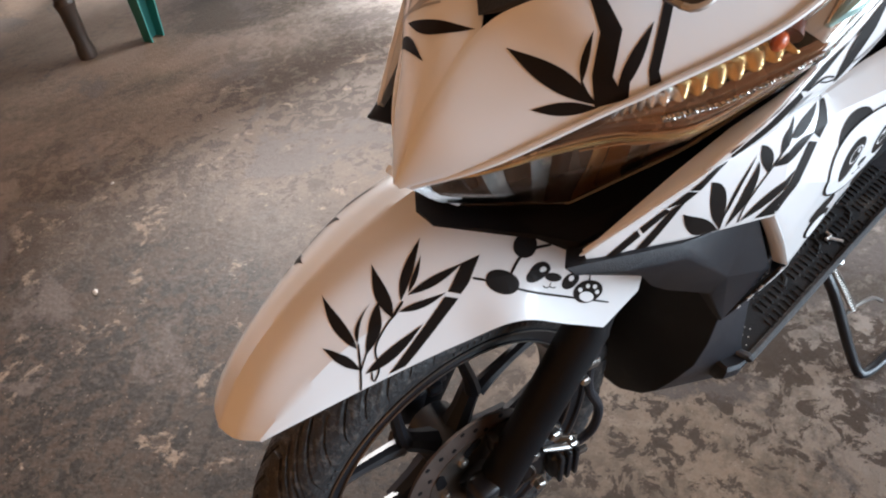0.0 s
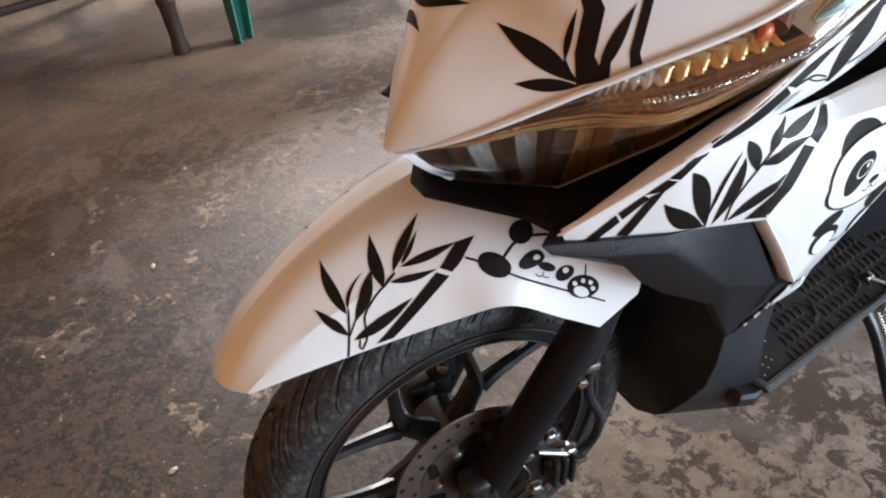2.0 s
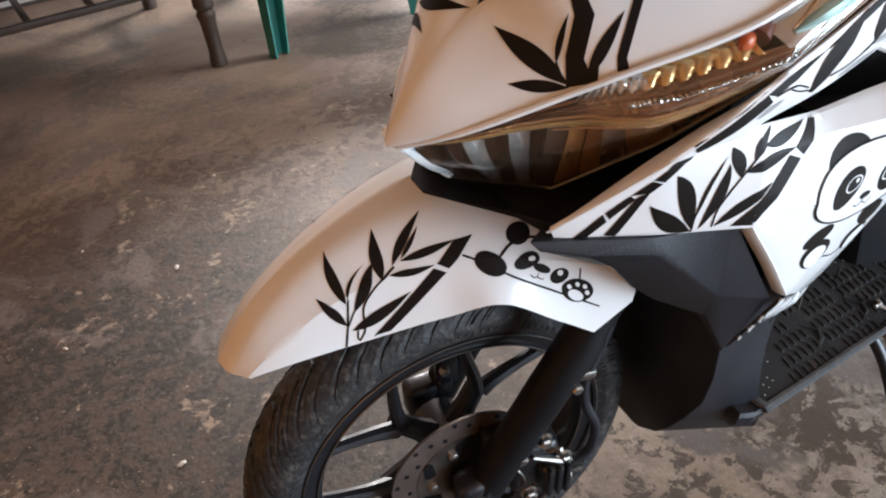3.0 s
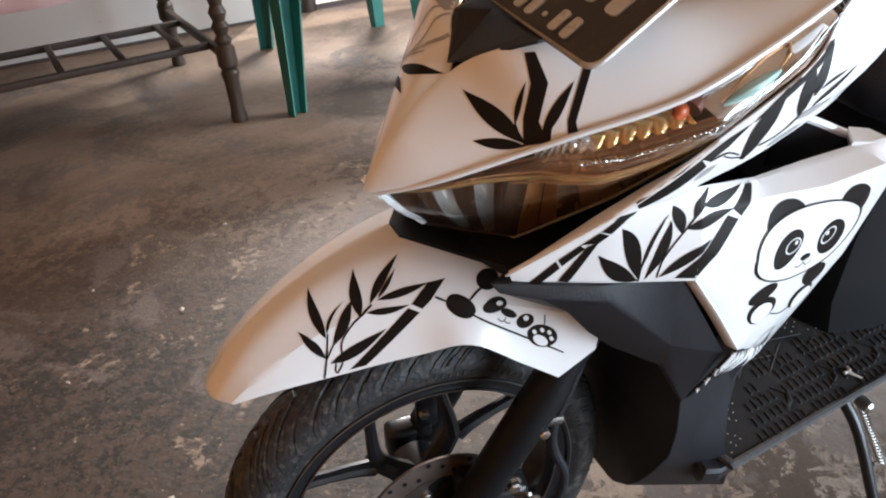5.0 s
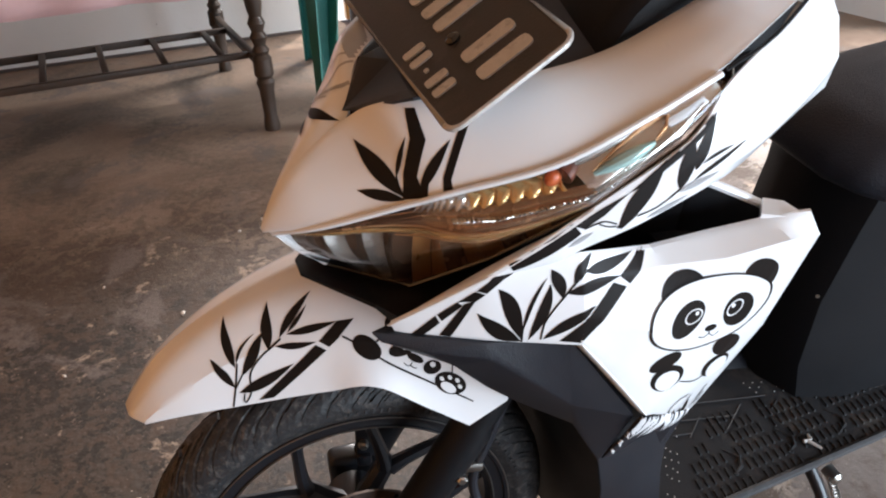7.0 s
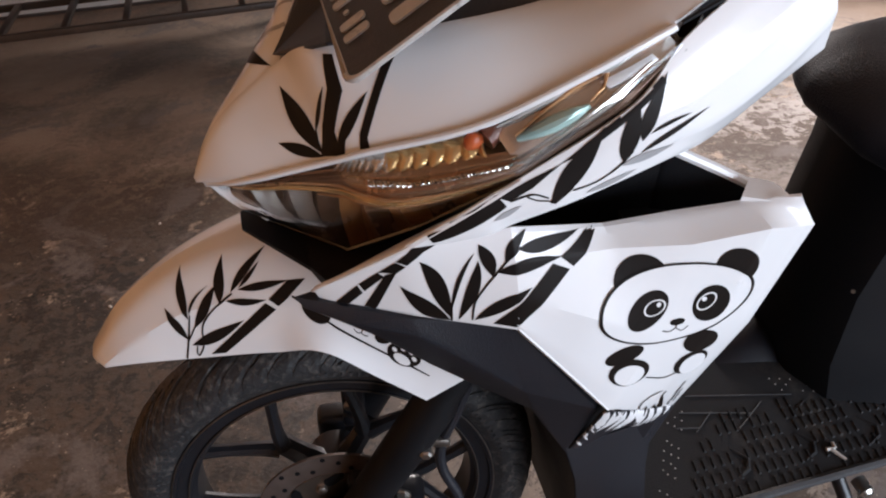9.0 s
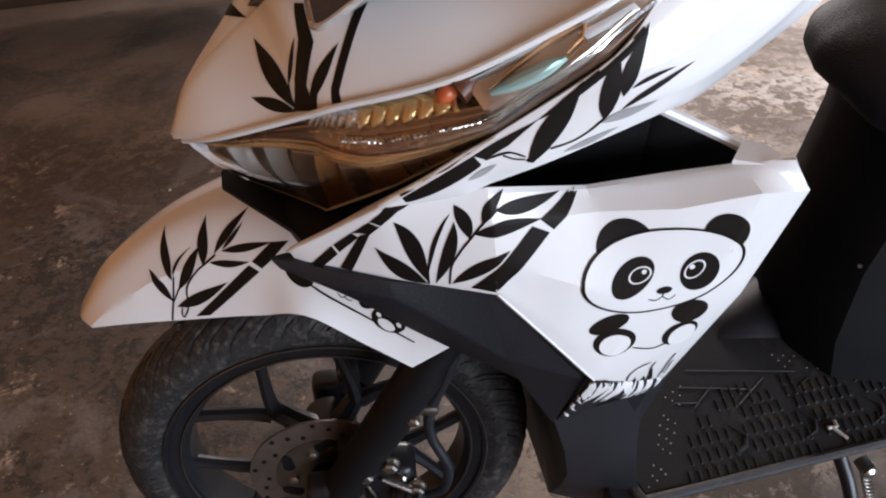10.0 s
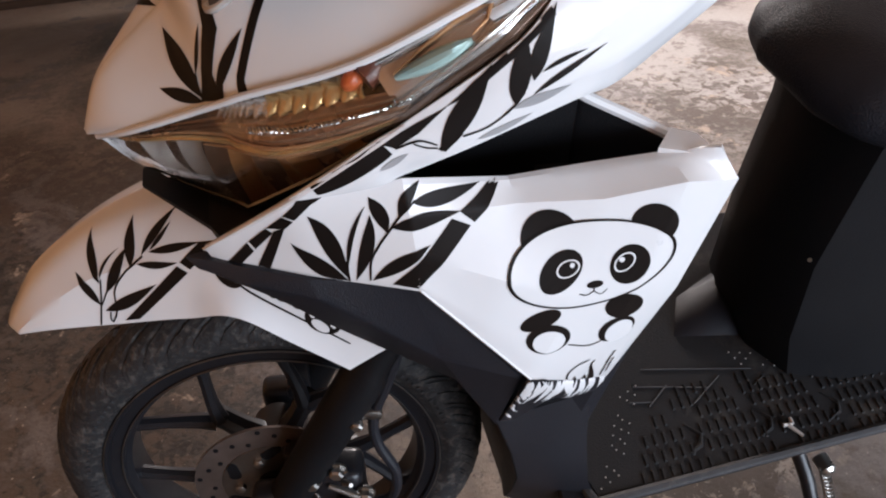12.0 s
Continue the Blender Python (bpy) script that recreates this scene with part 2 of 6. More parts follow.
def spline(p, n):
    """Points along a smooth curve through the rows of p, n to a span, along the first axis."""
    p = np.asarray(p, float)
    q = np.concatenate([2 * p[:1] - p[1:2], p, 2 * p[-1:] - p[-2:-1]])
    out = []
    for i in range(len(p) - 1):
        a, b, c, d = q[i:i + 4]
        for t in np.arange(n) / n:
            out.append(0.5 * (2 * b + (c - a) * t + (2 * a - 5 * b + 4 * c - d) * t ** 2 + (3 * b - a - 3 * c + d) * t ** 3))
    return np.array(out + [p[-1]])


def grid_normals(g):
    du, dv = np.gradient(g, axis=0), np.gradient(g, axis=1)
    nn = np.cross(du, dv)
    return nn / np.maximum(np.linalg.norm(nn, axis=-1, keepdims=True), 1e-9)


def straight(p, n):
    """As spline(), with straight spans and creases between them."""
    k = len(p)
    s = np.linspace(0, k - 1, (k - 1) * n + 1)
    i = np.minimum(s.astype(int), k - 2)
    f = (s - i)[:, None, None]
    return p[i] * (1 - f) + p[i + 1] * f


def surface(rows, nu=6, nv=5, bend_u=True, bend_v=True):
    """A grid through rows of control points; without bend the points keep their creases."""
    p = np.asarray(rows, float)
    g = spline(p, nu) if bend_u else straight(p, nu)
    g = np.swapaxes(g, 0, 1)
    return np.swapaxes(spline(g, nv) if bend_v else straight(g, nv), 0, 1)


def shell(g, thick, out=(0, -1, 0)):
    """A solid sheet: the grid as its outer face, thick metres deep, with a softened rim."""
    nn = grid_normals(g)
    if (nn.reshape(-1, 3).mean(0) @ np.array(out, float)) < 0:
        nn = -nn
    bm = bmesh.new()
    a, b = g.shape[:2]
    soft = np.zeros((a, b, 1))
    soft[0], soft[-1], soft[:, 0], soft[:, -1] = 1, 1, 1, 1
    top = [[bm.verts.new(p) for p in row] for row in g - nn * soft * min(0.0012, thick * 0.3)]
    low = [[bm.verts.new(p) for p in row] for row in g - nn * thick]
    for i in range(a - 1):
        for j in range(b - 1):
            bm.faces.new((top[i][j], top[i + 1][j], top[i + 1][j + 1], top[i][j + 1]))
            bm.faces.new((low[i][j], low[i][j + 1], low[i + 1][j + 1], low[i + 1][j]))
    for j in range(b - 1):
        bm.faces.new((top[0][j], top[0][j + 1], low[0][j + 1], low[0][j]))
        bm.faces.new((top[-1][j], low[-1][j], low[-1][j + 1], top[-1][j + 1]))
    for i in range(a - 1):
        bm.faces.new((top[i][0], low[i][0], low[i + 1][0], top[i + 1][0]))
        bm.faces.new((top[i][-1], top[i + 1][-1], low[i + 1][-1], low[i][-1]))
    bmesh.ops.remove_doubles(bm, verts=bm.verts, dist=1e-5)
    return bm


def mirrored(g):
    return g * np.array([1, -1, 1])


def rings(levels, cap=True):
    """A closed body through rings of equal count."""
    bm = bmesh.new()
    vs = [[bm.verts.new(p) for p in r] for r in levels]
    for r, s in zip(vs, vs[1:]):
        for i in range(len(r)):
            bm.faces.new((r[i], r[i - 1], s[i - 1], s[i]))
    if cap:
        bm.faces.new(vs[0])
        bm.faces.new(vs[-1][::-1])
    return bm


def box(size, centre=(0, 0, 0), m=None, bevel=0.0, seg=2):
    bm = bmesh.new()
    bmesh.ops.create_cube(bm, size=1)
    bmesh.ops.scale(bm, vec=size, verts=bm.verts)
    if bevel:
        bmesh.ops.bevel(bm, geom=bm.edges[:], offset=bevel, segments=seg, affect='EDGES', profile=0.5)
    bmesh.ops.translate(bm, vec=centre, verts=bm.verts)
    if m:
        bm.transform(m)
    return bm


def tube(points, radius, sides=12, cap=True, smooth_n=0):
    """A round bar along points; radius may be one number or one for each point."""
    p = spline(points, smooth_n) if smooth_n else np.asarray(points, float)
    rad = np.full(len(p), radius) if np.isscalar(radius) else np.interp(np.linspace(0, 1, len(p)), np.linspace(0, 1, len(radius)), radius)
    tan = np.gradient(p, axis=0)
    tan /= np.linalg.norm(tan, axis=1, keepdims=True)
    ref = np.array([0, 1, 0]) if abs(tan[0][1]) < 0.8 else np.array([1, 0, 0])
    levels = []
    for q, t, r in zip(p, tan, rad):
        u = np.cross(t, ref)
        u /= np.linalg.norm(u)
        v = np.cross(t, u)
        levels.append([q + r * (math.cos(a) * u + math.sin(a) * v) for a in np.arange(sides) * 2 * math.pi / sides])
    return rings(levels, cap)


def lathe(profile, m=None, sides=24, axis='Z'):
    """A turned body: rows of radius and height."""
    lv = [[(r * math.cos(a), r * math.sin(a), h) for a in np.arange(sides) * 2 * math.pi / sides] for r, h in profile]
    bm = rings(lv)
    if axis == 'Y':
        bm.transform(Matrix.Rotation(radians(90), 4, 'X'))
    if m:
        bm.transform(m)
    return bm


def join(*bms):
    out = bmesh.new()
    for b in bms:
        me = bpy.data.meshes.new("join")
        b.to_mesh(me)
        b.free()
        out.from_mesh(me)
        bpy.data.meshes.remove(me)
    return out


def moved(bm, m):
    bm.transform(m)
    return bm


def slab(outline, lower, upper):
    """An upright-edged body: outline in x, y; lower and upper are heights, one number or one a corner."""
    n = len(outline)
    lo, up = np.broadcast_to(lower, n), np.broadcast_to(upper, n)
    return rings([[(x, y, z) for (x, y), z in zip(outline, lo)], [(x, y, z) for (x, y), z in zip(outline, up)]])


def box_ring(z, xf, xr, hw, r=0.02):
    """A rounded rectangle at height z, from xf to xr, hw to each side."""
    out = []
    for cx, cy, a0 in ((xr - r, hw - r, 0), (xf + r, hw - r, 90), (xf + r, -hw + r, 180), (xr - r, -hw + r, 270)):
        for a in (0, 30, 60, 90):
            out.append((cx + r * math.cos(radians(a0 + a)), cy + r * math.sin(radians(a0 + a)), z))
    return out


def thing(name, label, category, m=None, group=""):
    ob = new(name)
    if m:
        ob.matrix_world = m
    return tagged(ob, label, category, group)


# ---- the large structure ----
def wall(name, size, centre, material, label):
    return tagged(part(name, box(size, centre), material, None, label, smooth=False), kind="structure", category="wall")


X0, X1, Y0, Y1, H = -2.1, 3.6, -2.7, 3.52, 2.75
ground = part("floor", box((X1 - X0 + 0.3, Y1 - Y0 + 0.3, 0.12), ((X0 + X1) / 2, (Y0 + Y1) / 2, -0.06)), FLOOR, None, "worn brown and grey cement floor with stains and painted light", smooth=False)
tagged(ground, kind="structure", category="floor")
yard = part("ground", box((60, 60, 0.1), (0, 0, -0.16)), YARD, None, "pale ground of the yard outside the doorways", smooth=False)
tagged(yard, kind="structure", category="ground")
# unseen ceiling, its brown chosen to warm upward faces by bounced light
tagged(part("ceiling", box((X1 - X0 + 0.3, Y1 - Y0 + 0.3, 0.1), ((X0 + X1) / 2, (Y0 + Y1) / 2, H + 0.05)), CEIL, None, "plain brown plywood ceiling", smooth=False), kind="structure", category="ceiling")
DX0, DX1, DH = 0.80, 2.45, 2.1
wall("wall_north", (DX0 - X0 + 0.15, 0.15, H), ((DX0 + X0 - 0.15) / 2, Y1 + 0.075, H / 2), WALL, "white painted plaster wall with a dark skirting")
wall("wall_north_side", (X1 - DX1, 0.15, H), ((DX1 + X1) / 2, Y1 + 0.075, H / 2), WALL, "white painted plaster wall beside the doorway")
wall("wall_north_lintel", (DX1 - DX0, 0.15, H - DH), ((DX0 + DX1) / 2, Y1 + 0.075, (H + DH) / 2), WALL, "white painted plaster over the doorway")
# unseen wall, set close and strongly coloured to bounce tan light
wall("wall_west", (0.15, Y1 - Y0, H), (X0 - 0.075, (Y0 + Y1) / 2, H / 2), BROWN_WALL, "plain brown wall")
# the opening in this wall is added for the fill lamp
SY0, SY1, SH = 0.3, 1.9, 2.0
wall("wall_east", (0.15, SY0 - Y0, H), (X1 + 0.075, (SY0 + Y0) / 2, H / 2), WALL, "plain white wall")
wall("wall_east_back", (0.15, Y1 - SY1, H), (X1 + 0.075, (SY1 + Y1) / 2, H / 2), WALL, "plain white wall")
wall("wall_east_lintel", (0.15, SY1 - SY0, H - SH), (X1 + 0.075, (SY0 + SY1) / 2, (H + SH) / 2), WALL, "plain white wall over the added, unseen side opening")
# unseen gate kept low, so its lintel blocks light from the high sky
GX0, GX1, GH = 0.45, 3.30, 1.40
wall("wall_south", (GX0 - X0, 0.15, H), ((GX0 + X0) / 2, Y0 - 0.075, H / 2), TAN_WALL, "plain tan wall beside the gate")
wall("wall_south_side", (X1 - GX1, 0.15, H), ((GX1 + X1) / 2, Y0 - 0.075, H / 2), WALL, "plain wall beside the gate")
wall("wall_south_lintel", (GX1 - GX0, 0.15, H - GH), ((GX0 + GX1) / 2, Y0 - 0.075, (H + GH) / 2), BROWN_WALL, "plain wall over the gate")
tagged(part("baseboard", box((DX0 - X0, 0.012, 0.014), ((DX0 + X0) / 2, Y1 - 0.006, 0.007), bevel=0.002), SKIRT, None, "dark painted skirting along the white wall"), kind="structure", category="skirting")

# ---- motor scooter ----
scooter = thing("motor_scooter", "white motor scooter with black bamboo stickers, leaning on its side stand", "scooter", pose(0, 0, 0, LEAN, 0, 0))
steer_axis = Vector((math.sin(radians(RAKE)), 0, math.cos(radians(RAKE))))
FORK = Matrix.Translation((-TRAIL, 0, 0)) @ Matrix.Rotation(-radians(STEER), 4, steer_axis) @ Matrix.Translation((TRAIL, 0, 0))
WHEEL = Matrix.Translation((-TRAIL, 0, 0)) @ Matrix.Rotation(-radians(8.1), 4, steer_axis) @ Matrix.Translation((TRAIL, 0, 0)) @ pose(0.0237, 0, 0.266, -6.1)
WHEEL_NP = np.array(WHEEL)


# front fender round the wheel's centre: left half from crown over the crease to the lower edge, station by station
FENDER = [
    [(-0.2310, -0.008, 0.2590), (-0.2245, -0.030, 0.2605), (-0.2090, -0.0485, 0.2632), (-0.2070, -0.0502, 0.2622)],
    [(-0.1860, -0.008, 0.3165), (-0.1835, -0.032, 0.3090), (-0.1735, -0.0545, 0.2925), (-0.1614, -0.0644, 0.2755)],
    [(-0.1198, -0.010, 0.3645), (-0.1165, -0.036, 0.3595), (-0.1110, -0.0645, 0.3330), (-0.1005, -0.0797, 0.2876)],
    [(-0.0411, -0.0137, 0.4005), (-0.0402, -0.050, 0.3905), (-0.0345, -0.0850, 0.3585), (-0.0286, -0.1046, 0.3071)],
    [(0.0325, -0.0225, 0.4200), (0.0280, -0.0636, 0.4062), (0.0259, -0.1080, 0.3589), (0.0252, -0.1292, 0.3196)],
    [(0.0921, -0.0286, 0.4129), (0.0917, -0.0779, 0.3943), (0.0975, -0.1322, 0.3423), (0.1092, -0.1395, 0.2570)],
    [(0.1418, -0.0329, 0.3925), (0.1408, -0.0873, 0.3766), (0.1505, -0.1460, 0.3240), (0.1475, -0.1440, 0.2850)],
]


def creased_half(rows):
    """Smooth from the crown to the crease, straight from the crease to the edge, which turns in corners."""
    p = np.array(rows)
    keen = np.array([0.0, 0.0, 0.3, 1.0])[None, :, None]
    keen = keen * np.clip((np.arange((len(p) - 1) * 9 + 1) / 9 - 4.0) * 1.5, 0, 1)[:, None, None]
    g = np.swapaxes(spline(p, 9) * (1 - keen) + straight(p, 9) * keen, 0, 1)
    top, side = spline(g[:3], 6), straight(g[2:], 5)
    return np.swapaxes(np.concatenate([top, side[1:]]), 0, 1)


half = creased_half(FENDER)
crown_y = half[:, :1, 1]
far_half = half.copy()
far_half[:, :, 1] = crown_y + 1.14 * (crown_y - half[:, :, 1])
fender_w = np.concatenate([half[:, ::-1], far_half[:, 1:]], axis=1)
fender_g = fender_w @ WHEEL_NP[:3, :3].T + WHEEL_NP[:3, 3]
fender = part("front_fender", shell(fender_g, 0.003, (0, 0, 1)), WHITE, scooter, "glossy white front fender with bamboo stickers", flat_angle=24)

# nose cowl, left half: from the headlamp edge up to the ridge and the trim
COWL = [
    [(-0.0425, -0.004, 0.766), (-0.043, -0.003, 0.767), (-0.0435, -0.0015, 0.768), (-0.044, 0.0, 0.769)],
    [(-0.002, -0.046, 0.793), (-0.012, -0.028, 0.805), (-0.017, -0.012, 0.814), (-0.018, 0.0, 0.817)],
    [(0.058, -0.087, 0.830), (0.045, -0.056, 0.842), (0.037, -0.022, 0.853), (0.033, -0.001, 0.859)],
    [(0.083, -0.105, 0.847), (0.074, -0.082, 0.868), (0.066, -0.060, 0.886), (0.060, -0.042, 0.894)],
    [(0.146, -0.139, 0.879), (0.142, -0.117, 0.897), (0.138, -0.095, 0.910), (0.136, -0.076, 0.916)],
    [(0.205, -0.149, 0.910), (0.208, -0.124, 0.921), (0.210, -0.098, 0.926), (0.212, -0.076, 0.925)],
    [(0.256, -0.150, 0.937), (0.262, -0.125, 0.946), (0.268, -0.098, 0.949), (0.272, -0.074, 0.946)],
    [(0.345, -0.130, 0.985), (0.350, -0.110, 0.990), (0.355, -0.092, 0.990), (0.360, -0.072, 0.985)],
]
cowl_g = surface(COWL, 7, 5)
cowl = part("front_cowl", shell(cowl_g, 0.003, (-0.4, -0.5, 0.7)), WHITE, scooter, "white nose cowl with bamboo stickers", flat_angle=50)
fuller = [[(x - 0.005, y - (0.024, 0.013)[j - 1], z + 0.010) if i in (2, 3, 4, 5) and j in (1, 2) else (x + 0.001, y, z - 0.003) if i in (2, 3) and j == 3 else (x, y, z) for j, (x, y, z) in enumerate(row)] for i, row in enumerate(COWL)]
cowl_right = part("front_cowl", shell(mirrored(surface(fuller, 7, 5)), 0.003, (-0.4, 0.5, 0.7)), WHITE, scooter, "white nose cowl with bamboo stickers", flat_angle=50)
TRIM = [[(0.034, 0.004, 0.864), (0.067, -0.064, 0.907), (0.136, -0.077, 0.916), (0.212, -0.075, 0.921)],
        [(0.034, 0.004, 0.864), (0.078, 0.012, 0.897), (0.140, 0.005, 0.924), (0.214, 0.0, 0.940)],
        [(0.034, 0.004, 0.864), (0.059, 0.039, 0.891), (0.110, 0.045, 0.905), (0.212, 0.050, 0.925)]]
part("centre_trim", shell(surface(TRIM, 6, 5, False, False), 0.004, (-0.5, 0, 0.8)), BLACK, scooter, "faceted black centre trim under the number plate", flat_angle=8)
STRIP = [(-0.0355, 0.0005, 0.7675), (0.0095, -0.0105, 0.7235)]
for sd in (1, -1):
    a, b = (Vector((x, y * sd + (0.014 if sd < 0 else 0.0), z)) for x, y, z in STRIP)
    part("nose_strip", moved(box((0.0085, 0.007, (b - a).length), (0, 0, -(b - a).length / 2), bevel=0.002), look(a, b)), WHITE, scooter, "narrow white strip beside the headlamp")
part("nose_face", rings([[(-0.040, 0.001, 0.769), (-0.040, 0.013, 0.769), (0.004, 0.024, 0.7225), (0.004, -0.010, 0.7225)],
                         [(-0.030, 0.003, 0.769), (-0.030, 0.011, 0.769), (0.016, 0.022, 0.7265), (0.016, -0.008, 0.7265)]]), WHITE, scooter, "white nose face between the headlamps", smooth=False)

# headlamps
LAMP_TOP = [(-0.034, -0.006, 0.763), (0.0, -0.047, 0.7915), (0.058, -0.088, 0.8285), (0.083, -0.1065, 0.8455), (0.146, -0.1405, 0.8775), (0.205, -0.151, 0.9085), (0.258, -0.153, 0.935)]
LAMP_LOW = [(0.006, -0.0105, 0.7215), (0.036, -0.0415, 0.7255), (0.065, -0.0705, 0.7285), (0.113, -0.122, 0.789), (0.172, -0.159, 0.850), (0.232, -0.167, 0.897), (0.263, -0.160, 0.926)]
top_l, low_l = np.array(LAMP_TOP), np.array(LAMP_LOW)
mid_l = (top_l + low_l) / 2 + np.array([(-0.003, -0.002, -0.001), (-0.007, -0.006, 0.0), (-0.007, -0.010, 0.003), (-0.008, -0.015, 0.004), (-0.004, -0.016, 0.004), (-0.002, -0.010, 0.002), (0, -0.002, 0)])


def lens_net(rows, nv):
    """A lens with a smooth upper edge and a lower edge of straight runs that meet in a point."""
    p = np.asarray(rows, float)
    keen = np.array([0.0, 0.6, 1.0])[None, :, None]
    g = np.swapaxes(spline(p, 8) * (1 - keen) + straight(p, 8) * keen, 0, 1)
    return np.swapaxes(spline(g, nv), 0, 1)


lamp_g = lens_net(np.stack([top_l, mid_l, low_l], axis=1), 6)
sunk = np.array([0.030, 0.030, 0.0])
back_g = lens_net(np.stack([top_l + (0.004, 0.004, -0.004), (top_l + low_l) / 2 + sunk, low_l + (0.004, 0.004, 0.003)], axis=1), 5)


def lamp_line(s, v):
    """A place on the lens between its top (v=0) and lower edge (v=1), s from nose to tail."""
    nu, nv = lamp_g.shape[0] - 1, lamp_g.shape[1] - 1
    i, j = min(max(s, 0), 1) * nu, min(max(v, 0), 1) * nv
    a, c = min(int(i), nu - 1), min(int(j), nv - 1)
    f, h = i - a, j - c
    return (lamp_g[a, c] * (1 - f) + lamp_g[a + 1, c] * f) * (1 - h) + (lamp_g[a, c + 1] * (1 - f) + lamp_g[a + 1, c + 1] * f) * h


def headlamp(side):
    fl = np.array([1, side, 1])
    g, bk = lamp_g * fl, back_g * fl
    out = (-0.5, -0.7 * side, 0.2)
    lamp = part("headlamp", shell(bk, 0.003, out), SMOKE, scooter, "clear headlamp with bronze trim and amber indicator")
    inward = np.array([0.62, 0.62, 0.0])

    def sheet(name, s0, s1, v0, v1, depth, material, label, n=24, m=8, flat=40, smooth=True):
        """A moulded sheet behind the lens; depth(p, q) tells how far it lies inside."""
        grid = []
        for i in range(n + 1):
            row = []
            for j in range(m + 1):
                a, c = i / n, j / m
                lo, hi = (v(a) if callable(v) else v for v in (v0, v1))
                row.append((lamp_line(s0 + (s1 - s0) * a, lo + (hi - lo) * c) + inward * depth(a, c)) * fl)
            grid.append(row)
        return part(name, shell(np.array(grid), 0.0012, out), material, lamp, label, smooth=smooth, flat_angle=flat)

    # the orange line falls from the top edge near the nose to the lower edge; the low beam lies under it
    line = lambda x: float(np.interp(x, [0.03, 0.23, 0.38, 0.45, 0.51, 0.56, 0.62, 0.70], [0.05, 0.15, 0.30, 0.43, 0.58, 0.68, 0.79, 0.93]))
    box_low = lambda x: float(np.interp(x, [0.10, 0.34, 0.46, 0.55, 0.63, 0.68, 0.74], [0.04, 0.11, 0.18, 0.28, 0.34, 0.44, 0.60]))

    def relief(count, deep):
        """Scallops that grow deeper towards the lower edge."""
        return lambda a, c: 0.013 - 0.002 * math.sin(math.pi * c) - deep * (0.25 + 0.75 * c) * abs(math.sin(math.pi * (count * a + 1.3 * abs(c - 0.5)))) ** 0.7

    sheet("clear_reflector", 0.335, 0.515, 0.005, lambda a: box_low(0.335 + 0.18 * a), relief(7, 0.0068), CHROME, "scalloped clear chrome reflector", 40, 8, 20)
    sheet("amber_reflector", 0.515, 0.648, 0.005, lambda a: box_low(0.515 + 0.133 * a), relief(6, 0.0068), AMBER, "scalloped amber indicator reflector", 64, 12, 20)
    q = lamp_line(0.662, 0.16) + inward * 0.012
    part("indicator_socket", moved(lathe([(0.0, -0.006), (0.0075, -0.006), (0.0085, 0.005), (0.0, 0.005)], look((0, 0, 0), (0.8, 0.3, 0.4)), 16), Matrix.Translation(q * fl)), SOCKET, lamp, "dark red bulb socket")
    bm = bmesh.new()
    bmesh.ops.create_uvsphere(bm, u_segments=12, v_segments=8, radius=0.0062)
    q = lamp_line(0.642, 0.17) + inward * 0.0075
    bm.transform(Matrix.Translation(q * fl) @ Matrix.Diagonal((1.1, 0.8, 1.15, 1)))
    part("indicator_bulb", bm, BULB, lamp, "orange indicator bulb")
    # ribbed bronze band between the indicator and the orange line, with a chrome guide set into it
    sheet("trim_band", 0.06, 0.68, lambda a: box_low(0.06 + 0.62 * a) + 0.004, lambda a: max(line(0.06 + 0.62 * a), box_low(0.06 + 0.62 * a) + 0.02), lambda a, c: 0.0095 - 0.0045 * math.sin(math.pi * c) + 0.0011 * math.sin(9 * math.pi * c), BRONZE, "wide bronze trim band with fine ribs", 52, 30, 60)
    sheet("smoked_corner", 0.10, 0.335, 0.004, lambda a: box_low(0.10 + 0.235 * a), lambda a, c: 0.008 + 0.003 * c, SMOKE, "smoked bronze corner panel", 20, 4, 40)
    guide = lambda x: float(np.interp(x, [0.47, 0.51, 0.55, 0.61, 0.68, 0.72], [0.27, 0.32, 0.41, 0.48, 0.61, 0.72]))
    sheet("light_guide", 0.47, 0.71, lambda a: guide(0.47 + 0.24 * a) - 0.026, lambda a: guide(0.47 + 0.24 * a) + 0.026, lambda a, c: 0.0030 - 0.0018 * abs(math.sin(104 * a)), MIRROR, "finely ribbed chrome light guide", 240, 3, 20)
    for name, shift, x0, x1, thick, material, label in (("trim_bar", 0.0, 0.05, 0.69, 0.0022, AMBER, "thin orange trim line"), ("trim_bar", -0.045, 0.14, 0.66, 0.0013, COPPER, "thin copper trim line"), ("trim_bar", 0.05, 0.30, 0.65, 0.0014, COPPER, "thin copper trim line")):
        pts = [(lamp_line(x, line(x) + shift) + inward * 0.0045) * fl for x in np.linspace(x0, x1, 26)]
        part(name, tube(pts, (0.0006, thick, thick, 0.0006), 8), material, lamp, label)
    # low-beam bowl: tall fanned facets between the orange line and the lower edge
    cuts = [0.02, 0.075, 0.105, 0.145, 0.178, 0.225, 0.262, 0.292, 0.335, 0.375, 0.41, 0.45, 0.485, 0.52, 0.56, 0.60, 0.66]
    fan = [0.006, 0.012, 0.005, 0.003, 0.015, 0.008, 0.016, 0.005, 0.012, 0.022, 0.010, 0.015, 0.008, 0.014, 0.007, 0.011, 0.006, 0.008, 0.004]
    for i, (a0, a1) in enumerate(zip(cuts, cuts[1:])):
        d0, d1 = fan[i], fan[i + 1]
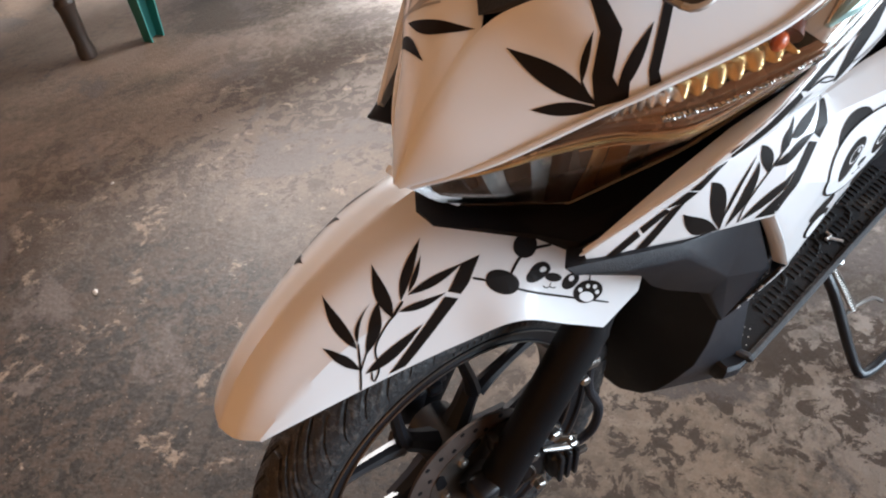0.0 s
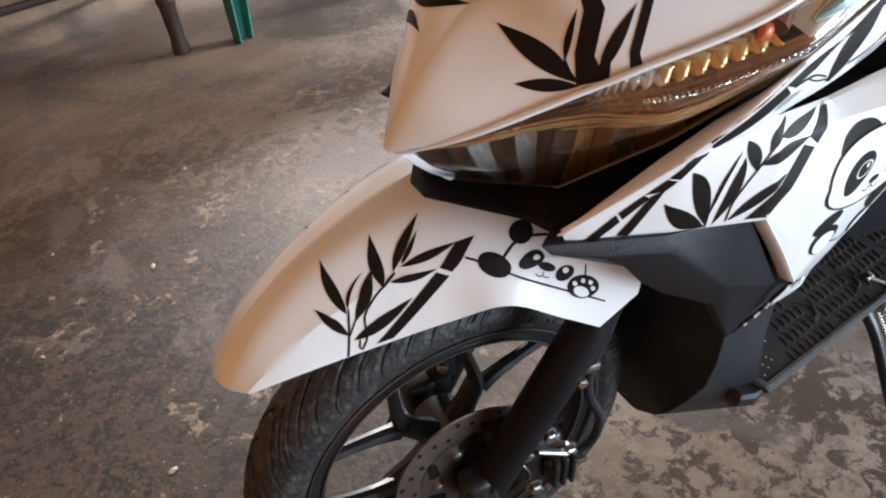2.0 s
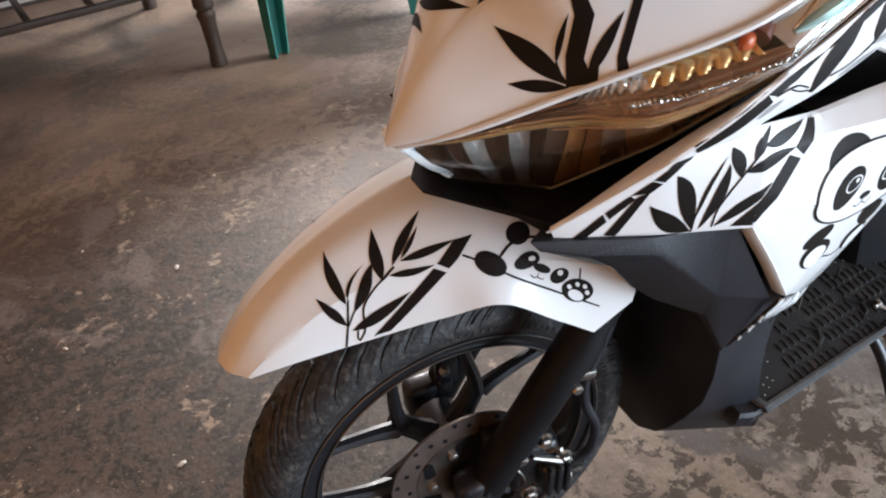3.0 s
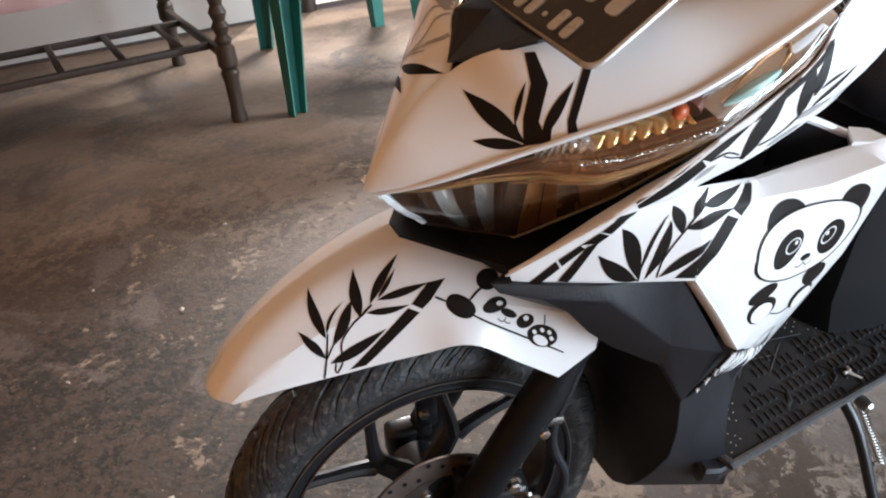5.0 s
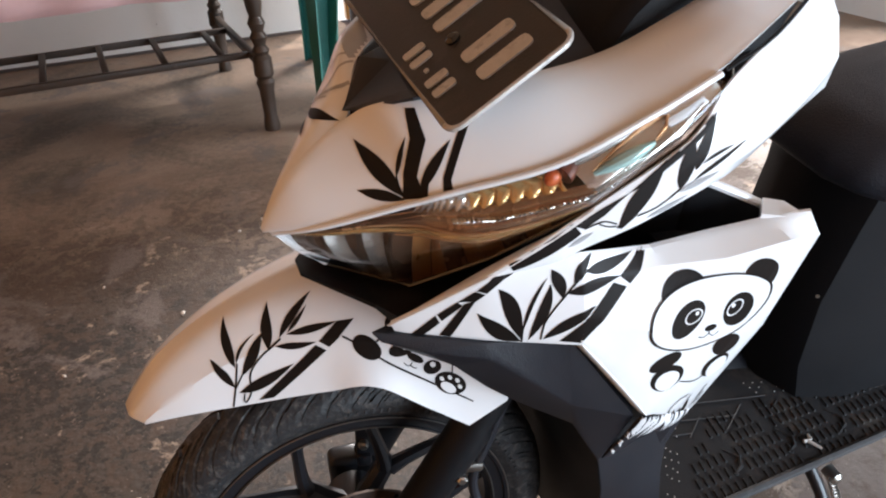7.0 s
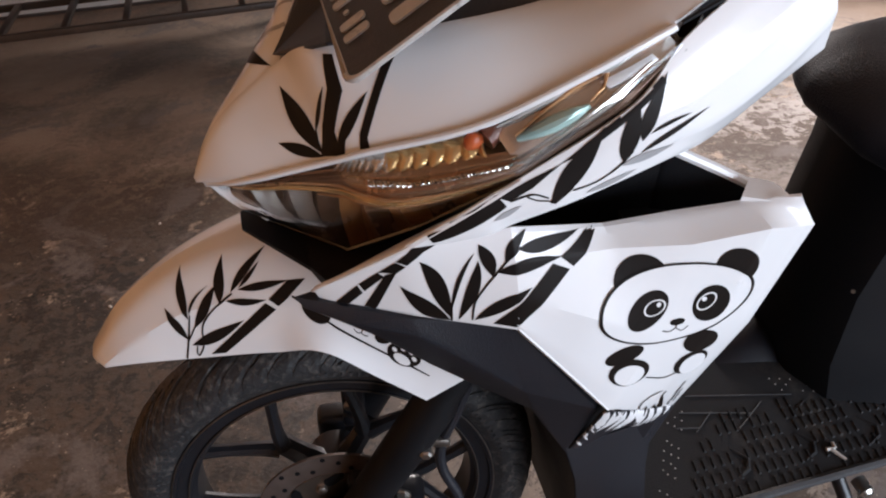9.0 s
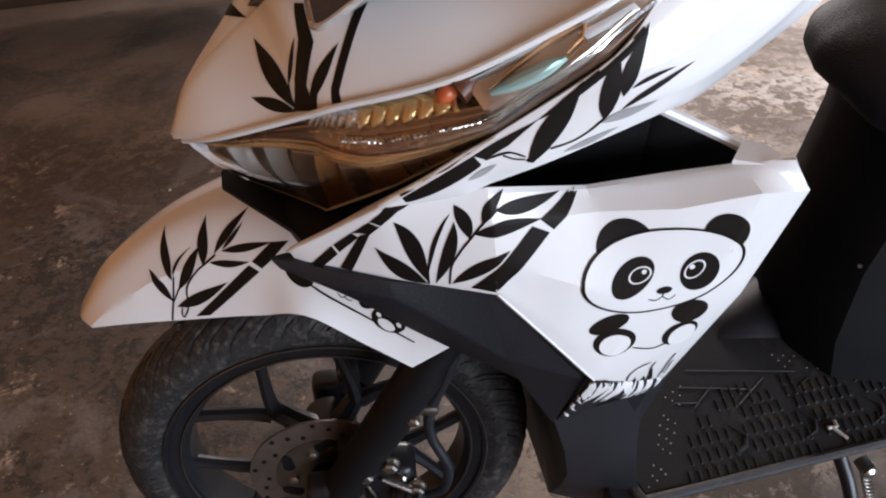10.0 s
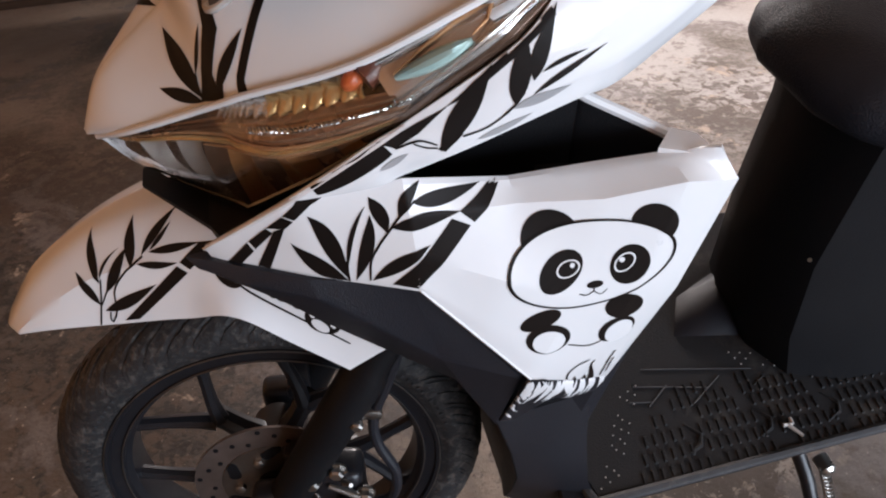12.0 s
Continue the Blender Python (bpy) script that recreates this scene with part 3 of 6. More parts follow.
        # finishes imitate reflections: chrome for highlights, smoke for dark floor, brown for the room
        kind = CHROME if i in (3, 5) else SMOKE if i < 8 else (BRONZE if i in (10, 13) else BOWL)
        sheet("reflector_facet", a0, a1 - 0.002, lambda a: line(a0 + (a1 - a0) * a) + 0.03, 0.985, lambda a, c: (d0 + (d1 - d0) * a) * (1.0 - 0.8 * c ** 1.6) + 0.0025 + 0.0035 * math.sin(math.pi * a) * (1 - c), kind, "tall tilted facet of the low beam", 6, 6, 25)
    # position lamp towards the tail
    sheet("tail_reflector", 0.672, 0.975, 0.02, 0.72, lambda a, c: 0.007 + 0.004 * math.sin(math.pi * c) - 0.003 * abs(math.sin(6 * a + 2 * c)), CHROME, "chrome reflector of the position lamp", 30, 10, 30)
    pts = [(lamp_line(x, 0.33 + 1.0 * (x - 0.70)) + inward * 0.0065) * fl for x in np.linspace(0.695, 0.80, 10)]
    part("position_lens", tube(pts, (0.0015, 0.0042, 0.0052, 0.0045, 0.0015), 10), TEAL, lamp, "greenish position lamp")
    sheet("position_reflector", 0.845, 0.94, lambda a: 0.18 + 0.10 * a, lambda a: 0.34 + 0.16 * a, lambda a, c: 0.0035, WDECAL, "bright white position lamp bar", 8, 4, 40)
    for name, ss, vs, thick, material, label in (("trim_bar", (0.70, 0.755, 0.81, 0.85, 0.862, 0.84, 0.81), (0.27, 0.16, 0.08, 0.08, 0.14, 0.28, 0.36), 0.0019, COPPER, "looped copper trim line"),
                                           ("trim_bar", (0.675, 0.72, 0.78, 0.83), (0.09, 0.09, 0.085, 0.05), 0.0020, CHROME, "chrome trim line"), ("trim_bar", (0.68, 0.75, 0.84, 0.93), (0.60, 0.60, 0.50, 0.42), 0.0015, CHROME, "chrome trim line")):
        pts = [(lamp_line(x, v) + inward * 0.0035) * fl for x, v in zip(ss, vs)]
        part(name, tube(pts, (0.0006, thick, thick, 0.0006), 8), material, lamp, label)
    sheet("lower_bezel", 0.60, 1.0, lambda a: 0.86 - 0.30 * a, 0.99, lambda a, c: 0.0035 - 0.0018 * math.sin(math.pi * c) + 0.0006 * math.sin(9 * c), SMOKE, "smoked brown lower bezel", 24, 8, 40)
    sheet("upper_bezel", 0.67, 1.0, 0.0, 0.05, lambda a, c: 0.0035, SMOKE, "smoked upper bezel", 20, 4, 40)
    cover = part("lens", shell(g, 0.0022, out), LENS, lamp, "clear polycarbonate lens")
    cover.visible_shadow = False
    edge = [(lamp_line(x, 1.0) + np.array([0.001, 0.001, -0.001])) * fl for x in np.linspace(0.0, 1.0, 40)]
    part("lens_gasket", tube(edge, 0.0022, 6), GLOSS, lamp, "black lens gasket")
    edge = [(lamp_line(x, 0.0) + np.array([0.0, -0.0005, 0.0022])) * fl for x in np.linspace(0.0, 1.0, 40)]
    part("cowl_lip", tube(edge, 0.0025, 8), WHITE, scooter, "white lip of the cowl along the lens")


headlamp(1)
headlamp(-1)

# upper side covers beside the headlamps
UPPER = [
    [(0.0965, -0.1470, 0.7955), (0.0970, -0.1472, 0.7948), (0.0975, -0.1474, 0.7941), (0.0980, -0.1476, 0.7934)],
    [(0.1300, -0.1580, 0.8240), (0.1360, -0.1595, 0.8160), (0.1420, -0.1600, 0.8090), (0.1480, -0.1590, 0.8035)],
    [(0.1500, -0.1610, 0.8390), (0.1570, -0.1635, 0.8300), (0.1630, -0.1635, 0.8210), (0.1680, -0.1610, 0.8115)],
    [(0.172, -0.162, 0.853), (0.185, -0.168, 0.846), (0.196, -0.171, 0.840), (0.206, -0.1715, 0.833)],
    [(0.232, -0.170, 0.899), (0.243, -0.175, 0.887), (0.256, -0.177, 0.873), (0.268, -0.170, 0.854)],
    [(0.264, -0.158, 0.932), (0.282, -0.171, 0.908), (0.294, -0.173, 0.884), (0.302, -0.157, 0.854)],
    [(0.318, -0.144, 0.965), (0.328, -0.160, 0.938), (0.336, -0.164, 0.908), (0.338, -0.151, 0.877)],
    [(0.352, -0.130, 0.985), (0.358, -0.148, 0.962), (0.364, -0.156, 0.934), (0.371, -0.150, 0.905)],
]
upper_g = surface(UPPER, 7, 5, True, False)
upper = part("side_cover", shell(upper_g, 0.003), WHITE, scooter, "white upper side cover with bamboo stickers", flat_angle=50)
part("side_cover", shell(mirrored(upper_g), 0.003, (0, 1, 0)), WHITE, scooter, "white upper side cover")

for sd in (1, -1):
    part("panel_seam", tube([(0.262, -0.1525 * sd, 0.9385), (0.300, -0.1500 * sd, 0.958), (0.352, -0.1305 * sd, 0.988)], 0.0014, 6, smooth_n=4), DEEP, scooter, "dark seam between cowl and side cover")

# leg shield side panels
SHIELD = [
    [(0.0320, -0.1120, 0.7335), (0.0330, -0.1125, 0.7305), (0.0342, -0.1130, 0.7275), (0.0356, -0.1134, 0.7240)],
    [(0.0965, -0.1470, 0.7945), (0.0980, -0.1475, 0.7720), (0.0995, -0.1485, 0.7480), (0.101, -0.149, 0.7245)],
    [(0.166, -0.1600, 0.8085), (0.168, -0.170, 0.784), (0.170, -0.177, 0.756), (0.171, -0.181, 0.7245)],
    [(0.236, -0.155, 0.793), (0.238, -0.172, 0.783), (0.228, -0.190, 0.730), (0.213, -0.188, 0.667)],
    [(0.286, -0.159, 0.797), (0.290, -0.187, 0.788), (0.281, -0.193, 0.700), (0.256, -0.1925, 0.605)],
    [(0.338, -0.168, 0.804), (0.341, -0.197, 0.800), (0.326, -0.194, 0.690), (0.299, -0.185, 0.578)],
    [(0.366, -0.186, 0.813), (0.384, -0.191, 0.788), (0.366, -0.190, 0.684), (0.338, -0.175, 0.556)],
]
shield_g = surface(SHIELD, 7, 6, False, False)
shield = part("leg_shield_panel", shell(shield_g, 0.004), WHITE, scooter, "white leg shield panel with bamboo, grass and round-eared sticker", flat_angle=16)
part("leg_shield_panel", shell(mirrored(shield_g), 0.004, (0, 1, 0)), WHITE, scooter, "white leg shield panel")

# bevel along the front edge, facing the headlamp
BEVEL = [[(0.0300, -0.1085, 0.7310), (0.0320, -0.1120, 0.7335)], [(0.0640, -0.1180, 0.7570), (0.0640, -0.1295, 0.7640)], [(0.0965, -0.1270, 0.7820), (0.0965, -0.1468, 0.7948)],
         [(0.1300, -0.1380, 0.8080), (0.1300, -0.1578, 0.8240)], [(0.1500, -0.1490, 0.8270), (0.1500, -0.1608, 0.8385)], [(0.1690, -0.1585, 0.8475), (0.1690, -0.1615, 0.8510)]]
for sd in (1, -1):
    part("panel_bevel", shell(surface([[(x, y * sd, z) for x, y, z in row] for row in BEVEL], 4, 3, False, False), 0.003, (-0.4, 0.4 * sd, 0.8)), WHITE, scooter, "white bevel along the front edge of the side panels", flat_angle=40)
FOOT = [
    [(0.243, -0.1700, 0.510), (0.250, -0.168, 0.505), (0.258, -0.165, 0.498)],
    [(0.250, -0.1815, 0.555), (0.262, -0.177, 0.540), (0.272, -0.171, 0.520)],
    [(0.2585, -0.1910, 0.600), (0.274, -0.186, 0.572), (0.286, -0.179, 0.545)],
    [(0.299, -0.1835, 0.578), (0.302, -0.183, 0.560), (0.305, -0.176, 0.535)],
    [(0.338, -0.1735, 0.556), (0.338, -0.171, 0.541), (0.336, -0.166, 0.520)],
]
for sd in (1, -1):
    edge = [(0.171, -0.1812, 0.7245), (0.213, -0.1882, 0.667), (0.256, -0.1927, 0.605)]
    part("panel_return", shell(surface([[(x, y * sd, z), (x - 0.003, (y + 0.006) * sd, z - 0.001), (x - 0.004, (y + 0.013) * sd, z - 0.002)] for x, y, z in edge], 6, 4), 0.002, (-1, 0, -0.3)), WHITE, scooter, "white return along the edge of the leg shield", flat_angle=60)
foot_g = surface(FOOT, 6, 4)
shield_foot = part("shield_foot", shell(foot_g, 0.004), BLACK, scooter, "black strip with white grass stickers under the leg shield", flat_angle=50)
part("shield_foot", shell(mirrored(foot_g), 0.004, (0, 1, 0)), BLACK, scooter)


def side_wedge(side):
    """The faceted black lower cover under a leg shield panel."""
    v = {"tip": (0.016, -0.108, 0.7265), "tip_low": (0.024, -0.1135, 0.7160), "lip": (0.053, -0.134, 0.7150), "fold": (0.104, -0.1570, 0.7090), "mid": (0.100, -0.1500, 0.7240), "up": (0.1675, -0.1705, 0.7225),
         "rear": (0.254, -0.1810, 0.592), "end": (0.240, -0.168, 0.503), "ridge": (0.190, -0.166, 0.620), "low": (0.205, -0.154, 0.570),
         "under1": (0.080, -0.1380, 0.690), "under2": (0.114, -0.1330, 0.643), "under3": (0.150, -0.134, 0.605),
         "in1": (0.056, -0.080, 0.704), "in2": (0.150, -0.100, 0.650), "in3": (0.250, -0.110, 0.500), "in4": (0.27, -0.12, 0.60), "in5": (0.17, -0.12, 0.715)}
    bm = bmesh.new()
    p = {k: bm.verts.new((x, y * side, z)) for k, (x, y, z) in v.items()}
    for f in (("tip", "tip_low", "lip", "mid"), ("lip", "fold", "mid"), ("mid", "fold", "ridge", "up"), ("up", "ridge", "rear"), ("ridge", "low", "end", "rear"),
              ("lip", "under1", "fold"), ("fold", "under1", "under2"), ("fold", "under2", "under3", "ridge"), ("under3", "low", "ridge"),
              ("tip_low", "in1", "under1", "lip"), ("under1", "in1", "in2", "under2"), ("under2", "in2", "under3"), ("under3", "in2", "in3", "low"), ("low", "in3", "end"),
              ("rear", "end", "in3", "in4"), ("up", "rear", "in4", "in5"), ("mid", "up", "in5"), ("tip", "mid", "in5", "in1"), ("tip", "in1", "tip_low"), ("in1", "in5", "in4", "in2"), ("in2", "in4", "in3")):
        bm.faces.new([p[k] for k in f])
    bmesh.ops.recalc_face_normals(bm, faces=bm.faces)
    bmesh.ops.bevel(bm, geom=bm.edges[:], offset=0.0016, segments=2, affect='EDGES', profile=0.5)
    return part("lower_side_cover", bm, BLACK, scooter, "faceted matt black lower side cover", flat_angle=25)


side_wedge(1)
side_wedge(-1)
part("chin", slab([(-0.016, -0.010), (0.034, -0.070), (0.046, -0.098), (0.150, -0.128), (0.150, 0.128), (0.046, 0.098), (0.034, 0.070), (-0.016, 0.010)],
                  [0.7135, 0.711, 0.709, 0.690, 0.690, 0.709, 0.711, 0.7135], [0.7165, 0.716, 0.722, 0.745, 0.745, 0.722, 0.716, 0.7165]), DEEP, scooter, "black plastic chin under the headlamps", smooth=False)
part("lamp_housing", rings([[(x + dx, y, z) for x, y, z in ring] for dx, ring in ((0, box_ring(0.73, 0.07, 0.30, 0.075)), (0, box_ring(0.80, 0.09, 0.32, 0.10)), (0, box_ring(0.85, 0.14, 0.36, 0.11)), (0, box_ring(0.90, 0.23, 0.38, 0.11)))]), DEEP, scooter, "black housing behind the headlamps")
COWL_RINGS = [
    (0.700, (0.100, 0.060), (0.130, 0.100), (0.240, 0.100)), (0.660, (0.130, 0.070), (0.160, 0.112), (0.270, 0.112)),
    (0.600, (0.178, 0.080), (0.200, 0.140), (0.300, 0.140)), (0.505, (0.226, 0.095), (0.241, 0.163), (0.336, 0.155)),
    (0.430, (0.252, 0.095), (0.262, 0.161), (0.340, 0.163)), (0.362, (0.272, 0.090), (0.275, 0.156), (0.346, 0.176)),
    (0.305, (0.282, 0.082), (0.277, 0.142), (0.362, 0.188)), (0.262, (0.288, 0.076), (0.276, 0.128), (0.376, 0.184)),
    (0.225, (0.293, 0.072), (0.283, 0.112), (0.400, 0.160)), (0.170, (0.298, 0.066), (0.300, 0.076), (0.400, 0.090)),
]
# deeper black than the flank paints the shade behind the wheel
part("lower_cowl", rings([[(x, -y, z) for x, y in h] + [(x, y, z) for x, y in h[::-1]] for z, *h in COWL_RINGS]), DEEP, scooter, "black lower cowl behind the front wheel, blacker for its deep shade", flat_angle=16)
# lighter black sheet over the side, the lit copy of the cowl
for sd in (1, -1):
    flank = [[(h[1][0] + 0.001, (-h[1][1] - 0.0015) * sd, z), (h[2][0] + 0.002, (-h[2][1] - 0.0015) * sd, z)] for z, *h in COWL_RINGS[3:8]]
    part("lit_cowl_flank", shell(surface(flank, 2, 3, False, False), 0.0015, (0, -sd, 0)), BLACK, scooter, "lighter matt black sheet for the lit flank of the lower cowl", flat_angle=16)


def shield_ring(z, xf, xs, xc, hw):
    half_ring = [(xf, -hw + 0.012), (xs - 0.02, -hw), (xs, -hw + 0.006), (xs - 0.002, -hw + 0.022), ((xs + xc) / 2, -0.128), (xc, -0.105), (xc - 0.008, -0.03)]
    return [(x, y, z) for x, y in half_ring] + [(x, -y, z) for x, y in half_ring[::-1]]


part("inner_leg_shield", rings([shield_ring(0.33, 0.30, 0.336, 0.375, 0.152), shield_ring(0.40, 0.29, 0.340, 0.345, 0.156), shield_ring(0.55, 0.275, 0.362, 0.315, 0.163), shield_ring(0.66, 0.28, 0.372, 0.305, 0.176),
                                shield_ring(0.73, 0.275, 0.384, 0.300, 0.180), shield_ring(0.765, 0.27, 0.386, 0.298, 0.176)]), BLACK, scooter, "black inner leg shield with an open pocket", flat_angle=25)
for sd in (1, -1):
    rim = [(0.292, -0.118 * sd, 0.826), (0.300, -0.121 * sd, 0.820), (0.330, -0.134 * sd, 0.807), (0.354, -0.147 * sd, 0.797), (0.356, -0.158 * sd, 0.800)]
    part("pocket_rim", tube(rim, (0.0036, 0.004, 0.0042, 0.004, 0.003), 8, smooth_n=4), WHITE, scooter, "white rim of the open pocket")
    part("pocket_gusset", slab([(0.333, -0.168 * sd), (0.350, -0.150 * sd), (0.364, -0.160 * sd), (0.368, -0.186 * sd)][::sd], 0.799, 0.8065), WHITE, scooter, "white corner gusset of the pocket", flat_angle=20)
    wallp = [[(x - 0.001, y, z - d) for x, y, z in [(0.20, -0.108 * sd, 0.835), (0.25, -0.112 * sd, 0.832)] + rim[:5]] for d in (0.003, 0.05, 0.12)]
    part("pocket_wall", shell(np.swapaxes(surface(np.swapaxes(np.array(wallp), 0, 1), 4, 2), 0, 1), 0.003, (1, 0, 0)), DEEP, scooter, "black pocket wall")


# ---- front wheel, fork and brake (all turned with the steering) ----

def ring_body(profile, n, m, groove=None, skew=0.0):
    """A body turned round the wheel's axle from rows of radius and side offset."""
    bm = bmesh.new()
    vs = []
    for i in range(n):
        a = 2 * math.pi * i / n
        row = []
        for j, (r, y) in enumerate(profile):
            rr = r - (groove(i, j) if groove else 0)
            b = a + skew * abs(y)
            row.append(bm.verts.new((rr * math.cos(b), y, rr * math.sin(b))))
        vs.append(row)
    for i in range(n):
        p, q = vs[i], vs[(i + 1) % n]
        for j in range(len(profile)):
            k = (j + 1) % len(profile)
            bm.faces.new((p[j], q[j], q[k], p[k]))
    bm.transform(m)
    return bm


TYRE = [(0.189, -0.027), (0.194, -0.033), (0.201, -0.038), (0.207, -0.0412), (0.2092, -0.0414), (0.2115, -0.0425), (0.219, -0.0432), (0.226, -0.0418), (0.2325, -0.039), (0.239, -0.0345), (0.2450, -0.029), (0.2500, -0.022), (0.2535, -0.014), (0.2555, -0.006),
        (0.2555, 0.006), (0.2535, 0.014), (0.2500, 0.022), (0.2450, 0.029), (0.239, 0.0345), (0.2325, 0.039), (0.226, 0.0418), (0.219, 0.0432), (0.207, 0.0412), (0.201, 0.038), (0.194, 0.033), (0.189, 0.027)]


WEAR = random.Random(11)
SCUFF = [[WEAR.random() for _ in range(26)] for _ in range(528)]
NICK = [WEAR.random() < 0.16 for _ in range(528)]


def tread(i, j):
    """Grooves over the shoulders, a long one and a short one by turns, a broken line at the crown, worn and nicked rubber between."""
    if (6 <= j <= 12 or 15 <= j <= 21) and i % 22 in (0, 1):
        return 0.0042
    if (6 <= j <= 10 or 17 <= j <= 21) and i % 22 in (11, 12):
        return 0.0036
    if j in (13, 14) and i % 22 < 2:
        return 0.0035
    if j == 4:
        return 0.0018
    if 7 <= j <= 20:
        return 0.0015 * SCUFF[i // 2][j] + (0.0030 if NICK[i] and SCUFF[i // 3][j // 2] > 0.45 else 0.0)
    return 0.0


RIM = [(0.170, -0.022), (0.1755, -0.029), (0.1765, -0.0325), (0.179, -0.0335), (0.1805, -0.0315), (0.1915, -0.0345), (0.1930, -0.0385), (0.1965, -0.0395), (0.1985, -0.0365), (0.196, -0.031), (0.190, -0.024), (0.185, -0.012), (0.185, 0.012), (0.190, 0.024), (0.196, 0.031), (0.1985, 0.0345), (0.1955, 0.0365), (0.184, 0.0335), (0.177, 0.030), (0.170, 0.022), (0.168, 0.0)]
wheel = part("front_wheel", ring_body(RIM, 96, WHEEL), ALLOY, scooter, "black cast front wheel with split spokes", flat_angle=20)
part("tyre", ring_body(TYRE, 528, WHEEL, tread, 9.0), RUBBER, wheel, "worn black tyre with slanted grooves", flat_angle=35)
# bright steel rings laid on as the highlights of the rim's edges
for r, y, thick in ((0.1975, -0.0388, 0.0010), (0.1785, -0.0336, 0.0008)):
    ring = [(r * math.cos(a), y, r * math.sin(a)) for a in np.linspace(0, 2 * math.pi, 121)]
    part("rim_highlight", moved(tube(ring, thick, 6), WHEEL), STEEL, wheel, "thin bright ring drawn as the highlight along the rim's edge")
mark_bms = []
for i in range(150):
    if i % 50 > 31 or i % 9 == 7:
        continue
    tall = 0.0062 if i % 50 < 18 else 0.0040
    low = box((0.0026, 0.0012, tall * (0.7 + 0.3 * (i * 7 % 3) / 2)), (0, 0, 0.2130), pose(0, -0.0434, 0))
    mark_bms.append(moved(low, WHEEL @ Matrix.Rotation(2 * math.pi * i / 150, 4, 'Y')))
tagged(part("sidewall_marking", join(*mark_bms), LIP, wheel, smooth=False), "raised worn bars on the side of the tyre", kind="stuff")
part("hub", moved(lathe([(0.024, -0.045), (0.034, -0.040), (0.036, 0.0), (0.034, 0.04), (0.024, 0.045)], None, 24, 'Y'), WHEEL), ALLOY, wheel)
for i in range(5):
    a0 = 2 * math.pi * i / 5 + 2.3265
    stem = [(r * math.cos(a0), 0, r * math.sin(a0)) for r in (0.030, 0.06, 0.096)]
    bms = [tube(stem, (0.017, 0.013, 0.012), 8)]
    for d in (-0.38, 0.38):
        arm = []
        for r, f in ((0.090, 0.10), (0.112, 0.42), (0.142, 0.76), (0.174, 1.0)):
            arm.append((r * math.cos(a0 + d * f), -0.006, r * math.sin(a0 + d * f)))
        bms.append(tube(arm, (0.0105, 0.0085, 0.0072, 0.0078), 8, smooth_n=3))
    bm = join(*bms)
    bmesh.ops.scale(bm, vec=(1, 1.15, 1), verts=bm.verts)
    part("spoke", moved(bm, WHEEL), ALLOY, wheel)

DISC_Y = -0.052
disc = part("brake_disc", ring_body([(0.0635, DISC_Y - 0.0018), (0.095, DISC_Y - 0.0018), (0.095, DISC_Y + 0.0018), (0.0635, DISC_Y + 0.0018)], 72, WHEEL), RUST, wheel, "drilled steel brake disc with a brown tinge")
# dark discs laid on the surface for the shade inside the holes
for i in range(30):
    a, r = 2 * math.pi * i / 30, (0.073, 0.081, 0.089)[i % 3]
    part("drill_hole", moved(lathe([(0.0, -0.0004), (0.0031, -0.0004), (0.0031, 0.0006), (0.0, 0.0006)], None, 10, 'Y'), WHEEL @ pose(r * math.cos(a), DISC_Y - 0.0019, r * math.sin(a))), DEEP, disc)
part("disc_carrier", ring_body([(0.022, DISC_Y - 0.003), (0.048, DISC_Y - 0.0030), (0.064, DISC_Y - 0.0028), (0.064, DISC_Y + 0.002), (0.022, DISC_Y + 0.004)], 48, WHEEL), STEEL, disc, "bare steel disc carrier with slots")
# dark shapes laid on the carrier for the shade inside its slots
for i in range(6):
    a = 2 * math.pi * i / 6 + 0.5
    bm = slab([(0.008 * math.cos(q) + (0.006 if math.cos(q) > 0 else -0.006), 0.0068 * math.sin(q) * (1.0 - 0.35 * math.cos(q))) for q in np.linspace(0, 2 * math.pi, 16, endpoint=False)], 0.0, 0.0012)
    bm.transform(Matrix.Rotation(radians(90), 4, 'X'))
    part("carrier_slot", moved(bm, WHEEL @ pose(0.054 * math.cos(a), DISC_Y - 0.0027, 0.054 * math.sin(a), 0, -math.degrees(a) + 55, 0)), DEEP, disc)
for i in range(5):
    a = 2 * math.pi * i / 5 + 1.92
    part("disc_bolt", moved(lathe([(0.0065, 0.0), (0.0065, 0.005), (0.004, 0.0062)], None, 6, 'Y'), WHEEL @ pose(0.043 * math.cos(a), DISC_Y - 0.003, 0.043 * math.sin(a))), BOLT, disc, "zinc disc bolt")

rise = Vector((math.sin(radians(RAKE)), 0, math.cos(radians(RAKE))))


def fork_leg(side):
    base = Vector((0.022, 0.083 * side, 0.225))
    p = [tuple(base + rise * d) for d in (0.0, 0.03, 0.10, 0.20, 0.30, 0.31, 0.46)]
    leg = part("fork_leg", moved(tube(p, (0.020, 0.0245, 0.0235, 0.0238, 0.0238, 0.0195, 0.018), 28), FORK), DEEP, scooter, "black front fork leg")
    part("axle_lug", moved(box((0.05, 0.036, 0.055), (0, 0.083 * side, 0), bevel=0.010, seg=3), WHEEL), ALLOY, leg)
    part("axle_nut", moved(lathe([(0.011, 0), (0.011, 0.010), (0.007, 0.012)], None, 6, 'Y'), WHEEL @ pose(0, 0.1 * side if side > 0 else -0.101, 0)), BOLT, leg, "zinc axle nut")
    return leg


fork_leg(-1)
fork_leg(1)
